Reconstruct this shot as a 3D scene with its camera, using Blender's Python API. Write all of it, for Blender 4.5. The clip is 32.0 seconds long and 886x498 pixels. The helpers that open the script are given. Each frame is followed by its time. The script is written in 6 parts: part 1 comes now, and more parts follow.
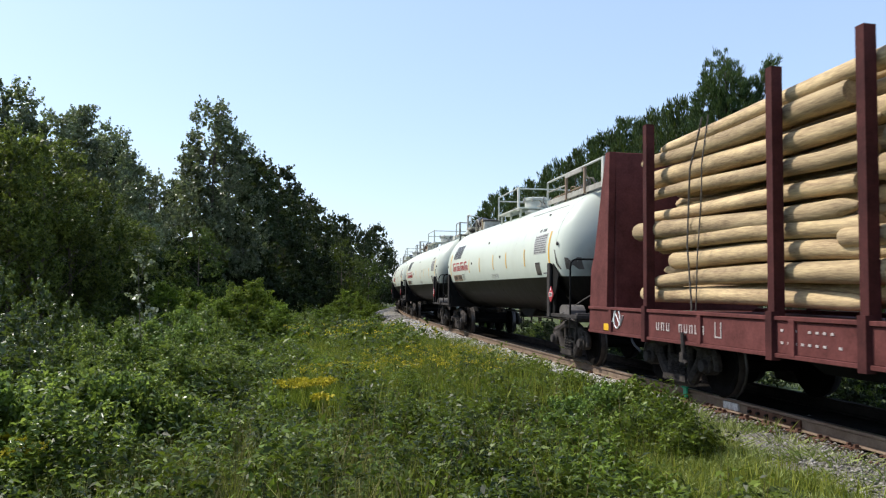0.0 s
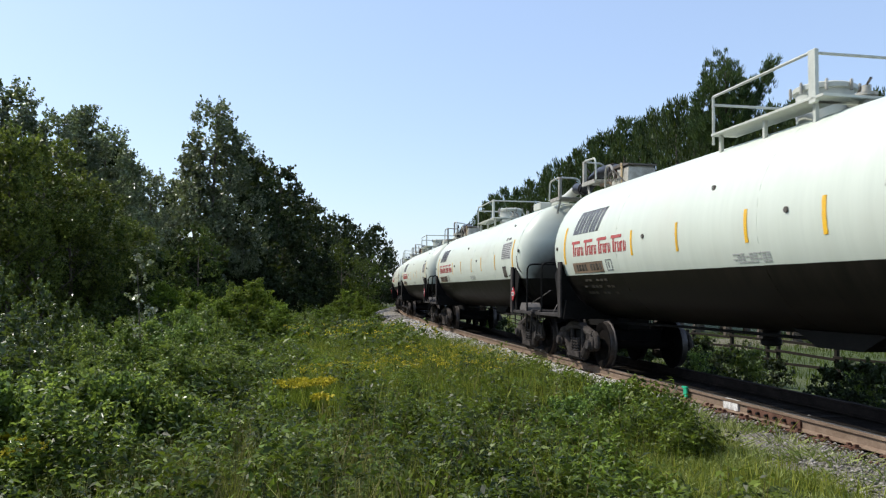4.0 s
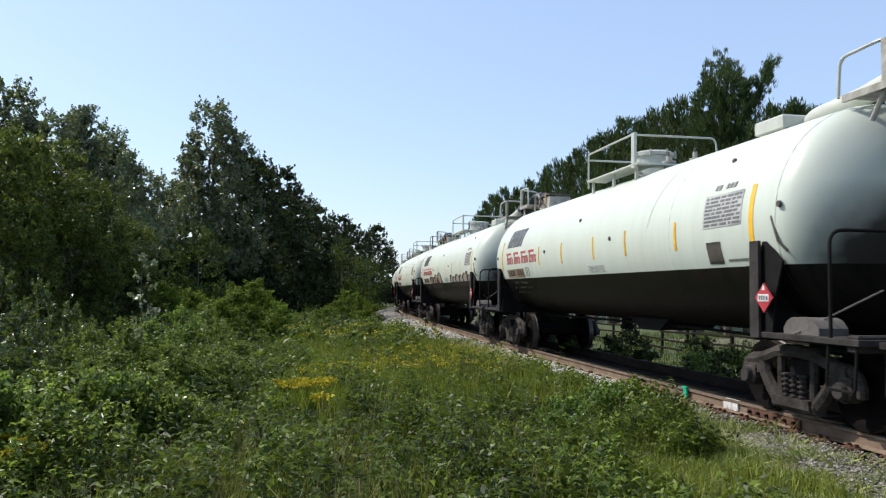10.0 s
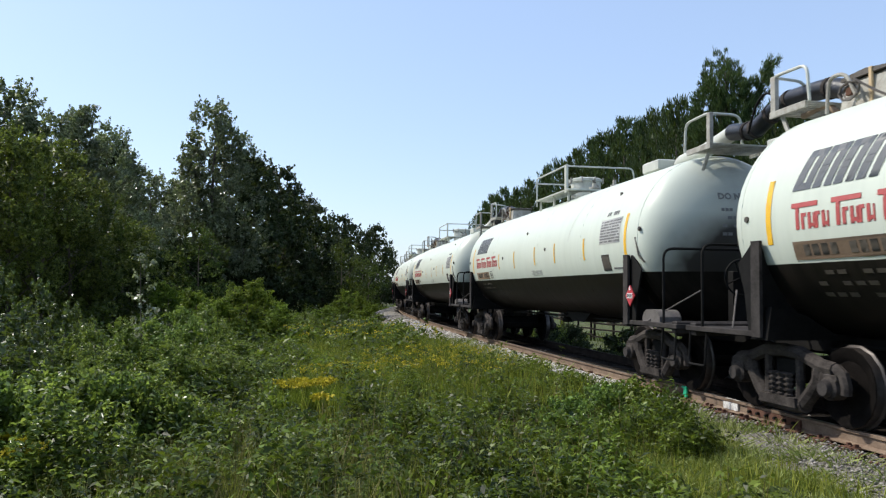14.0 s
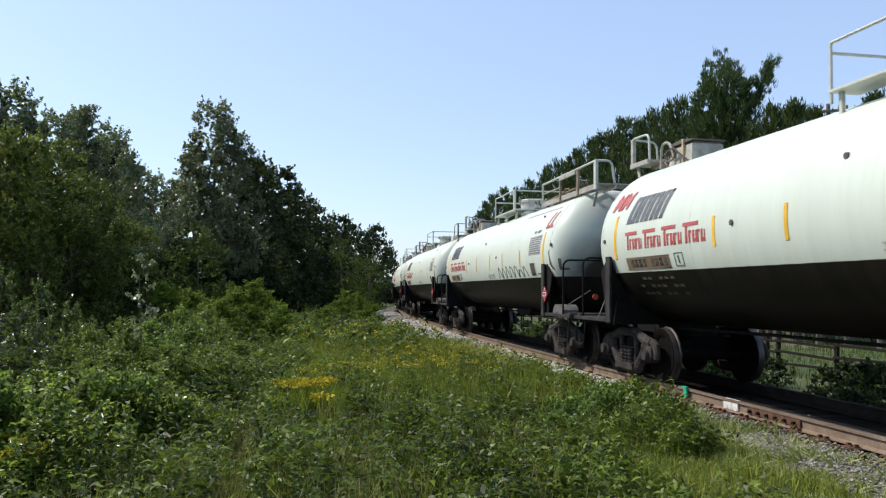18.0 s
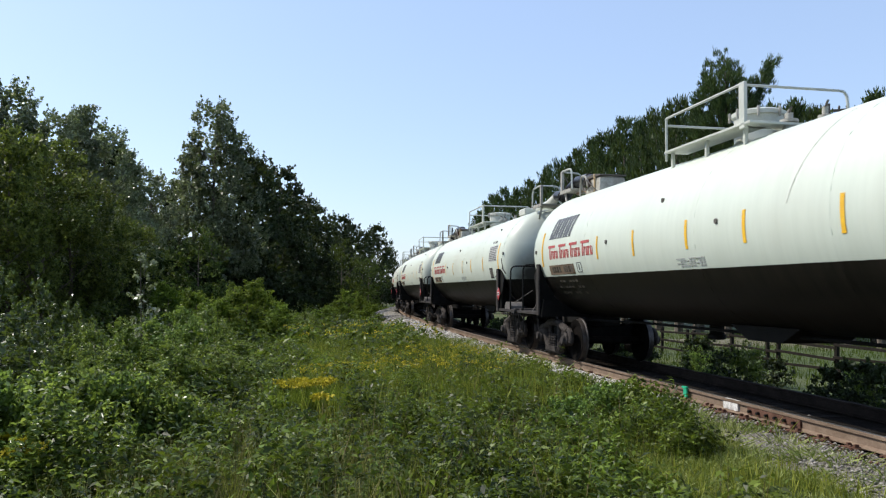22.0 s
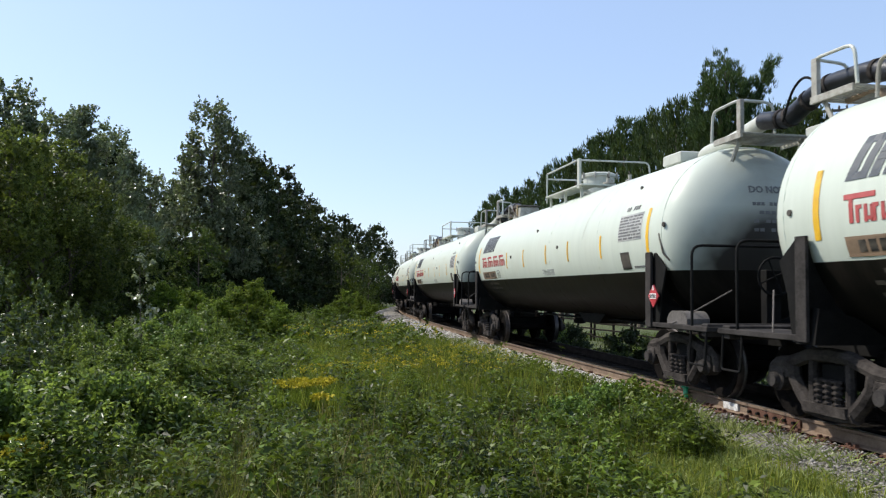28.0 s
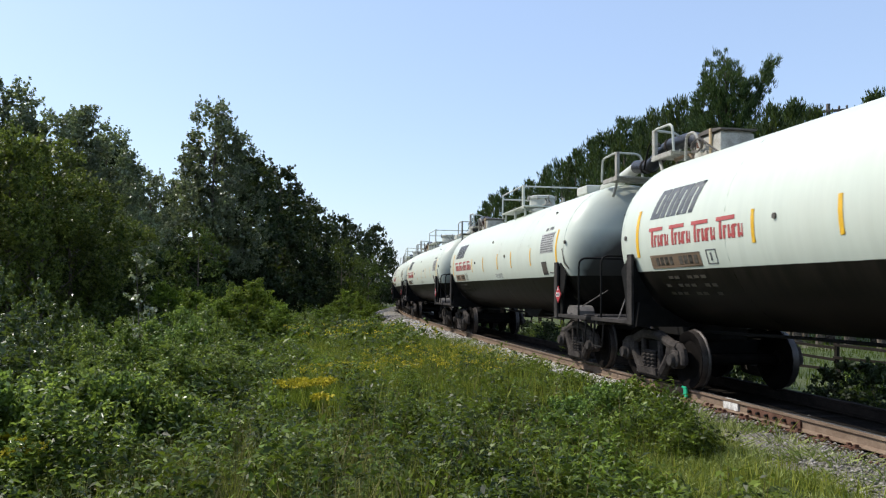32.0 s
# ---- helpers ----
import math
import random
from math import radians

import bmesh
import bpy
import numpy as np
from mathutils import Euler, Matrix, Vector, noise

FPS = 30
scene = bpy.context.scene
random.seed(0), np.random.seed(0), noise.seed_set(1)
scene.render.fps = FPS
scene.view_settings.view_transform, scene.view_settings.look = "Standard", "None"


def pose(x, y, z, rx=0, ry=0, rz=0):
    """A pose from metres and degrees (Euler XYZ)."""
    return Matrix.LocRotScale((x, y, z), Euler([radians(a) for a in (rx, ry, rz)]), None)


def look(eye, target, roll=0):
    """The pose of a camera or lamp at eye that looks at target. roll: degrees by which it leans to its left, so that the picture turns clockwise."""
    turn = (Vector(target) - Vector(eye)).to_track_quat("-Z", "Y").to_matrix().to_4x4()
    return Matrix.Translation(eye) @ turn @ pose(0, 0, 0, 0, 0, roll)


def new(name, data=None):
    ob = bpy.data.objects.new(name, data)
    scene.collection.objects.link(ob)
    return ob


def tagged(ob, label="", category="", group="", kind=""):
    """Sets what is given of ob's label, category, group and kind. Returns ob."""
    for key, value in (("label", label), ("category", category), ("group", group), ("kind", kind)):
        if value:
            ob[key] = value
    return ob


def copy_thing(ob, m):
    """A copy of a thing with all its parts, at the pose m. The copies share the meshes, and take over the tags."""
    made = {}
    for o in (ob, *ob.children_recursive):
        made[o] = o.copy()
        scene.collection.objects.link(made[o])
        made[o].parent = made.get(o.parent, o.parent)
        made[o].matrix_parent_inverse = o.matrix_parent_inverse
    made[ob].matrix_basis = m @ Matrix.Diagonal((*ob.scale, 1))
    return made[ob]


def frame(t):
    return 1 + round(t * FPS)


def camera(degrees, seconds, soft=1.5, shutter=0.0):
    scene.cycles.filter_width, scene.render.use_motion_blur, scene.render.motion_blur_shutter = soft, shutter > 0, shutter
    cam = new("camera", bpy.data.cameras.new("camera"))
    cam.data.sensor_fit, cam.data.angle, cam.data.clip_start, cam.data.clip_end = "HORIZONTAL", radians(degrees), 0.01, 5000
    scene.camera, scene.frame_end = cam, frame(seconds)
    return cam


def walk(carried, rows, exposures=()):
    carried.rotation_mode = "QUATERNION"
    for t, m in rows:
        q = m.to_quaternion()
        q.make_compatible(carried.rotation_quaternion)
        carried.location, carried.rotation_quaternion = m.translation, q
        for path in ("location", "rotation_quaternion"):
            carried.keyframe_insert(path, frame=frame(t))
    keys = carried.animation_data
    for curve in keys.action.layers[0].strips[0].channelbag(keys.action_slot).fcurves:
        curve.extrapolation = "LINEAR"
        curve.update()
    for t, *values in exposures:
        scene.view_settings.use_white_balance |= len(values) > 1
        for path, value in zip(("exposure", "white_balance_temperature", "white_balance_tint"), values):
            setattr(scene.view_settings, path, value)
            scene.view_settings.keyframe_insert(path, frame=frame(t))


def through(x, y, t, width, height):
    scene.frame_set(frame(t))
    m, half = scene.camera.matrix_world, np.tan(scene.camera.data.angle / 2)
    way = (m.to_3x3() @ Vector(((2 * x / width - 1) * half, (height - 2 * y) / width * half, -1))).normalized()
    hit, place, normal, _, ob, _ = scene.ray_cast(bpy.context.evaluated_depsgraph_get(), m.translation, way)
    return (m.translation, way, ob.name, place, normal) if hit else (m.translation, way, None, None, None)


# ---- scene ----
# ---- camera ----
EYE = Vector((0.0, 0.0, 1.483))
YAW, TILT = 0.1966, 0.0551
AIM = EYE + Vector((math.sin(YAW) * math.cos(TILT), math.cos(YAW) * math.cos(TILT), math.sin(TILT)))
cam = camera(59.25, 32.0, soft=1.2, shutter=0.05)
STAND = look(EYE, AIM, 0.62)
walk(cam, [(0.0, STAND), (32.0, STAND)], exposures=[(0.0, 0.84), (0.4, 0.80), (1.0, 0.70), (32.0, 0.70)])

# ---- world and sun ----
SUN_EL, SUN_AZ = radians(48), radians(-58)      # azimuth from +y towards +x
world = bpy.data.worlds.new("sky")
scene.world = world
world.use_nodes = True
wn, wl = world.node_tree.nodes, world.node_tree.links
sky = wn.new("ShaderNodeTexSky")
sky.sky_type, sky.sun_disc = "NISHITA", False
sky.sun_elevation, sky.sun_rotation = SUN_EL, SUN_AZ
sky.air_density, sky.dust_density, sky.ozone_density = 1.0, 1.0, 1.0
haze = wn.new("ShaderNodeMix")           # thin summer haze evens the sky out
haze.data_type = "RGBA"
haze.inputs[0].default_value = 0.52
haze.inputs[7].default_value = (2.16, 2.86, 4.30, 1)
wl.new(sky.outputs[0], haze.inputs[6])
wl.new(haze.outputs[2], wn["Background"].inputs[0])
wn["Background"].inputs[1].default_value = 0.139
sun = new("sun", bpy.data.lights.new("sun", "SUN"))
sun.data.energy, sun.data.angle, sun.data.color = 3.2, radians(0.5), (1.0, 0.95, 0.86)
to_sun = Vector((math.sin(SUN_AZ) * math.cos(SUN_EL), math.cos(SUN_AZ) * math.cos(SUN_EL), math.sin(SUN_EL)))
sun.matrix_basis = look(to_sun * 60, (0, 0, 0))


# ---- materials ----
def nodes_of(name):
    m = bpy.data.materials.new(name)
    m.use_nodes = True
    return m, m.node_tree.nodes, m.node_tree.links, m.node_tree.nodes["Principled BSDF"]


def noise_node(n, l, scale, detail=4, rough=0.6, coord="Object", stretch=None):
    tc = n.new("ShaderNodeTexCoord")
    src = tc.outputs[coord]
    if stretch:
        mp = n.new("ShaderNodeMapping")
        mp.inputs["Scale"].default_value = stretch
        l.new(src, mp.inputs[0])
        src = mp.outputs[0]
    t = n.new("ShaderNodeTexNoise")
    t.inputs["Scale"].default_value, t.inputs["Detail"].default_value, t.inputs["Roughness"].default_value = scale, detail, rough
    l.new(src, t.inputs["Vector"])
    return t.outputs["Fac"]


def ramp(n, l, src, stops):
    r = n.new("ShaderNodeValToRGB")
    el = r.color_ramp.elements
    while len(el) < len(stops):
        el.new(0.5)
    for e, (p, c) in zip(el, stops):
        e.position, e.color = p, (*c, 1)
    l.new(src, r.inputs[0])
    return r.outputs[0]


def mixc(n, l, fac, a, b, mode="MIX"):
    m = n.new("ShaderNodeMix")
    m.data_type, m.blend_type = "RGBA", mode
    for sock, v in ((m.inputs[0], fac), (m.inputs[6], a), (m.inputs[7], b)):
        if isinstance(v, (int, float)):
            sock.default_value = v
        elif isinstance(v, tuple):
            sock.default_value = (*v, 1)
        else:
            l.new(v, sock)
    return m.outputs[2]


def mathn(n, l, op, a, b=0.0, clamp=False):
    m = n.new("ShaderNodeMath")
    m.operation, m.use_clamp = op, clamp
    for sock, v in ((m.inputs[0], a), (m.inputs[1], b)):
        if isinstance(v, (int, float)):
            sock.default_value = v
        else:
            l.new(v, sock)
    return m.outputs[0]


def bumped(n, l, b, src, strength, dist=0.02):
    u = n.new("ShaderNodeBump")
    u.inputs["Strength"].default_value, u.inputs["Distance"].default_value = strength, dist
    l.new(src, u.inputs["Height"])
    l.new(u.outputs[0], b.inputs["Normal"])


def surface(name, a, c, rough=0.7, metal=0.0, scale=3.0, fine=40.0, bump=0.3, dist=0.01, rnd=0.0, stretch=None, spec=0.5):
    """Two colours mixed by a coarse and a fine noise; rnd: brightness change from object to object."""
    m, n, l, b = nodes_of(name)
    big, small = noise_node(n, l, scale, 5, 0.65, stretch=stretch), noise_node(n, l, fine, 3, 0.6, stretch=stretch)
    f = mathn(n, l, "ADD", mathn(n, l, "MULTIPLY", big, 0.7), mathn(n, l, "MULTIPLY", small, 0.3))
    col = ramp(n, l, f, [(0.32, a), (0.68, c)])
    if rnd:
        oi = n.new("ShaderNodeObjectInfo")
        hs = n.new("ShaderNodeHueSaturation")
        l.new(mathn(n, l, "ADD", mathn(n, l, "MULTIPLY", oi.outputs["Random"], 2 * rnd), 1 - rnd), hs.inputs["Value"])
        l.new(col, hs.inputs["Color"])
        col = hs.outputs[0]
    l.new(col, b.inputs["Base Color"])
    b.inputs["Roughness"].default_value, b.inputs["Metallic"].default_value = rough, metal
    b.inputs["Specular IOR Level"].default_value = spec
    if bump:
        bumped(n, l, b, small, bump, dist)
    return m


def leaf(name, a, c, hue=0.03, val=0.35, gloss=0.6, through=0.35, coarse=0.15, gleam=0.14, shift=0.05):
    """Foliage: leaf-to-leaf change, patches, sheen, and light that shines through."""
    m, n, l, b = nodes_of(name)
    geo = n.new("ShaderNodeNewGeometry")
    rnd = geo.outputs["Random Per Island"]
    patch = noise_node(n, l, coarse, 3, 0.6, coord="Object")
    f = mathn(n, l, "ADD", mathn(n, l, "MULTIPLY", rnd, 0.5), mathn(n, l, "MULTIPLY", patch, 0.75), True)
    col = ramp(n, l, f, [(0.34, a), (0.60, tuple(0.5 * x + 0.32 * y for x, y in zip(a, c))), (0.92, tuple(1.2 * y for y in c))])
    tone = n.new("ShaderNodeHueSaturation")
    other = noise_node(n, l, coarse * 1.7, 2, 0.5, stretch=(1, 1, 0.6))
    l.new(mathn(n, l, "ADD", mathn(n, l, "MULTIPLY", other, shift), 0.5 - shift / 2), tone.inputs["Hue"])
    l.new(col, tone.inputs["Color"])
    col = tone.outputs[0]
    oi = n.new("ShaderNodeObjectInfo")
    hs = n.new("ShaderNodeHueSaturation")
    l.new(mathn(n, l, "ADD", mathn(n, l, "MULTIPLY", oi.outputs["Random"], hue), 0.5 - hue / 2), hs.inputs["Hue"])
    l.new(mathn(n, l, "ADD", mathn(n, l, "MULTIPLY", oi.outputs["Random"], val), 1 - val / 2), hs.inputs["Value"])
    l.new(col, hs.inputs["Color"])
    l.new(hs.outputs[0], b.inputs["Base Color"])
    b.inputs["Roughness"].default_value = gloss
    b.inputs["Specular IOR Level"].default_value = gleam
    tr = n.new("ShaderNodeBsdfTranslucent")
    l.new(mixc(n, l, 0.5, hs.outputs[0], (0.16, 0.22, 0.02)), tr.inputs[0])
    mx = n.new("ShaderNodeMixShader")
    mx.inputs[0].default_value = through
    l.new(b.outputs[0], mx.inputs[1])
    l.new(tr.outputs[0], mx.inputs[2])
    l.new(mx.outputs[0], n["Material Output"].inputs[0])
    return m


def tank_paint():
    """White gloss paint over black, split at one height; runs of grime, and soot on the heads."""
    m, n, l, b = nodes_of("tank_paint")
    tc = n.new("ShaderNodeTexCoord")
    sep = n.new("ShaderNodeSeparateXYZ")
    l.new(tc.outputs["Object"], sep.inputs[0])
    oi = n.new("ShaderNodeObjectInfo")
    edge = mathn(n, l, "ADD", sep.outputs[2], mathn(n, l, "MULTIPLY", noise_node(n, l, 5, 3), 0.012))
    up = mathn(n, l, "MULTIPLY", mathn(n, l, "SUBTRACT", edge, 1.852), 120, True)
    streak = noise_node(n, l, 1.0, 5, 0.7, stretch=(5.0, 1.0, 0.5))
    broad = noise_node(n, l, 0.55, 4, 0.6)
    shift = n.new("ShaderNodeVectorMath")
    shift.operation = "ADD"
    l.new(tc.outputs["Object"], shift.inputs[0])
    cx = n.new("ShaderNodeCombineXYZ")
    l.new(mathn(n, l, "MULTIPLY", oi.outputs["Random"], 60), cx.inputs[0])
    l.new(cx.outputs[0], shift.inputs[1])
    own = n.new("ShaderNodeTexNoise")
    own.inputs["Scale"].default_value, own.inputs["Detail"].default_value = 0.9, 5
    l.new(shift.outputs[0], own.inputs["Vector"])
    white = ramp(n, l, streak, [(0.3, (0.505, 0.545, 0.470)), (0.62, (0.555, 0.595, 0.515))])
    white = mixc(n, l, mathn(n, l, "MULTIPLY", mathn(n, l, "SUBTRACT", own.outputs["Fac"], 0.52), 1.6, True), white, (0.50, 0.50, 0.43))
    # soot blown on the heads, thickest low in the middle
    far = mathn(n, l, "MULTIPLY", mathn(n, l, "SUBTRACT", mathn(n, l, "ABSOLUTE", sep.outputs[0]), 6.48), 2.6, True)
    mid = mathn(n, l, "SUBTRACT", 1.0, mathn(n, l, "MULTIPLY", mathn(n, l, "ABSOLUTE", sep.outputs[1]), 0.62), True)
    low = mathn(n, l, "SUBTRACT", 1.0, mathn(n, l, "MULTIPLY", mathn(n, l, "ABSOLUTE", mathn(n, l, "SUBTRACT", sep.outputs[2], 1.95)), 1.15), True)
    soot = mathn(n, l, "MULTIPLY", mathn(n, l, "MULTIPLY", far, mid), mathn(n, l, "MULTIPLY", low, mathn(n, l, "ADD", mathn(n, l, "MULTIPLY", broad, 8.0), mathn(n, l, "ADD", mathn(n, l, "MULTIPLY", oi.outputs["Random"], 2.0), -1.8))), True)
    grime = mathn(n, l, "MULTIPLY", mathn(n, l, "MULTIPLY", far, mid), mathn(n, l, "ADD", mathn(n, l, "MULTIPLY", streak, 1.0), 0.2), True)
    white = mixc(n, l, grime, white, (0.25, 0.25, 0.22))
    white = mixc(n, l, soot, white, (0.035, 0.032, 0.028))
    black = ramp(n, l, streak, [(0.3, (0.006, 0.006, 0.005)), (0.75, (0.024, 0.020, 0.016))])
    l.new(mixc(n, l, up, black, white), b.inputs["Base Color"])
    l.new(mathn(n, l, "ADD", mathn(n, l, "MULTIPLY", streak, 0.3), 0.26), b.inputs["Roughness"])
    l.new(mathn(n, l, "ADD", mathn(n, l, "MULTIPLY", up, 0.22), 0.06), b.inputs["Specular IOR Level"])
    bumped(n, l, b, broad, 0.12, 0.03)
    return m


M = dict(
    tank=tank_paint(),
    white=surface("white_paint", (0.38, 0.39, 0.34), (0.53, 0.54, 0.48), 0.5, 0, 4, 60, 0.1),
    rustywhite=surface("worn_white_paint", (0.17, 0.15, 0.12), (0.44, 0.43, 0.38), 0.6, 0, 5, 50, 0.2),
    post=surface("dusty_black_steel", (0.012, 0.011, 0.010), (0.060, 0.053, 0.050), 0.85, 0, 3, 30, 0.2, spec=0.15),
    black=surface("black_steel", (0.004, 0.004, 0.004), (0.013, 0.012, 0.011), 0.75, 0, 4, 40, 0.2, spec=0.12),
    cast=surface("dusty_cast_steel", (0.005, 0.004, 0.004), (0.078, 0.067, 0.060), 0.95, 0, 4, 35, 0.5, spec=0.15),
    wheel=surface("wheel_steel", (0.003, 0.0027, 0.0025), (0.012, 0.010, 0.009), 0.9, 0, 5, 40, 0.3, spec=0.04),
    tread=surface("worn_wheel_tread", (0.030, 0.024, 0.021), (0.085, 0.075, 0.070), 0.45, 0.6, 5, 40, 0.1),
    dust=surface("pale_road_dust", (0.07, 0.063, 0.058), (0.17, 0.155, 0.145), 0.9, 0, 4, 35, 0.3, spec=0.2),
    hose=surface("black_rubber", (0.006, 0.006, 0.008), (0.018, 0.018, 0.022), 0.36, 0, 6, 60, 0.3, spec=0.5),
    logo=surface("dark_grey_paint", (0.055, 0.06, 0.065), (0.10, 0.105, 0.11), 0.5, 0, 6, 60, 0.05),
    red=surface("red_paint", (0.33, 0.05, 0.05), (0.45, 0.10, 0.09), 0.5, 0, 8, 60, 0.05),
    yellow=surface("yellow_reflective_strip", (0.60, 0.33, 0.02), (0.80, 0.48, 0.03), 0.45, 0, 8, 60, 0.05, rnd=0.12),
    brown=surface("brown_panel_paint", (0.14, 0.095, 0.06), (0.25, 0.17, 0.11), 0.6, 0, 3, 30, 0.05, rnd=0.35),
    tan=surface("tan_paint", (0.42, 0.30, 0.16), (0.56, 0.42, 0.25), 0.6, 0, 6, 40, 0.05),
    clay=surface("clay_brown_spray_paint", (0.22, 0.15, 0.10), (0.32, 0.23, 0.16), 0.7, 0, 3, 30, 0.05),
    ash=surface("grey_brown_spray_paint", (0.20, 0.175, 0.145), (0.36, 0.33, 0.285), 0.7, 0, 6, 40, 0.05),
    umber=surface("mustard_brown_spray_paint", (0.10, 0.070, 0.035), (0.21, 0.145, 0.075), 0.7, 0, 4, 30, 0.05),
    olive=surface("faded_olive_spray_paint", (0.035, 0.03, 0.022), (0.075, 0.062, 0.045), 0.8, 0, 3, 30, 0.05),
    dark=surface("dark_panel", (0.05, 0.042, 0.035), (0.10, 0.085, 0.07), 0.6, 0, 5, 40, 0.05),
    grey=surface("grey_panel", (0.34, 0.34, 0.32), (0.46, 0.46, 0.44), 0.6, 0, 5, 60, 0.05),
    ink=surface("faded_black_ink", (0.10, 0.10, 0.10), (0.17, 0.17, 0.165), 0.6, 0, 12, 80, 0.0),
    placard=surface("red_placard", (0.34, 0.022, 0.03), (0.47, 0.05, 0.06), 0.5, 0, 6, 50, 0.05),
    chalk=surface("white_ink", (0.62, 0.62, 0.60), (0.78, 0.78, 0.76), 0.6, 0, 10, 60, 0.05),
    chipped=surface("chipped_white_paint", (0.12, 0.085, 0.06), (0.85, 0.85, 0.82), 0.7, 0, 9, 45, 0.2),
    stain=surface("spray_paint_faded_on_black", (0.016, 0.012, 0.008), (0.046, 0.036, 0.025), 0.8, 0, 3, 30, 0.05, spec=0.15),
    stake=surface("dark_stake_paint", (0.030, 0.009, 0.009), (0.080, 0.024, 0.022), 0.8, 0, 3, 30, 0.2, spec=0.15),
    maroon=surface("faded_maroon_paint", (0.060, 0.016, 0.014), (0.145, 0.046, 0.042), 0.85, 0, 2.5, 30, 0.2, spec=0.2),
    wood=surface("peeled_log", (0.15, 0.092, 0.05), (0.56, 0.42, 0.225), 0.85, 0, 2.2, 18, 0.6, rnd=0.26, stretch=(0.5, 3, 3)),
    bark=surface("bark", (0.05, 0.04, 0.03), (0.16, 0.13, 0.10), 0.9, 0, 4, 25, 0.8, 0.03, stretch=(1, 1, 0.35)),
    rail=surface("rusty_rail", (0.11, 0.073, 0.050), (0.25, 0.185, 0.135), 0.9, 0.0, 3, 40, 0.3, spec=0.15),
    railtop=surface("polished_railhead", (0.22, 0.20, 0.18), (0.40, 0.38, 0.36), 0.3, 0.8, 3, 60, 0.05),
    # ties and inner bed are coloured dark to carry the train's shade
    tie=surface("weathered_tie_shade_dark", (0.008, 0.0065, 0.0055), (0.030, 0.024, 0.019), 0.98, 0, 3, 20, 0.8, 0.02, rnd=0.3, stretch=(0.4, 3, 3), spec=0.1),
    oily=surface("shade_darkened_ballast", (0.006, 0.005, 0.004), (0.026, 0.022, 0.019), 0.98, 0, 6, 40, 1.0, 0.04, spec=0.05),
    orange=surface("orange_reflector", (0.38, 0.06, 0.025), (0.48, 0.10, 0.04), 0.45, 0, 5, 30, 0.05),
    rust=surface("flaking_rust", (0.06, 0.032, 0.023), (0.16, 0.085, 0.060), 0.95, 0, 6, 40, 0.5, spec=0.1),
    # far rail, with the shade under the train put into its colour
    farrail=surface("shade_darkened_rail", (0.010, 0.008, 0.007), (0.040, 0.031, 0.026), 0.9, 0, 3, 40, 0.3, spec=0.1),
    worn=surface("worn_white_ink", (0.22, 0.16, 0.15), (0.55, 0.50, 0.48), 0.8, 0, 14, 60, 0.05),
    ballast=surface("ballast_bed", (0.13, 0.12, 0.10), (0.33, 0.30, 0.25), 0.95, 0, 9, 45, 1.0, 0.05),
    fence=surface("weathered_fence_wood", (0.008, 0.007, 0.006), (0.030, 0.025, 0.020), 0.95, 0, 3, 25, 0.5, spec=0.08),
    green=surface("green_plastic", (0.0, 0.28, 0.14), (0.03, 0.45, 0.25), 0.4, 0, 5, 30, 0.1),
    pole=surface("old_pole_wood", (0.06, 0.05, 0.042), (0.14, 0.12, 0.10), 0.9, 0, 3, 25, 0.5),
)


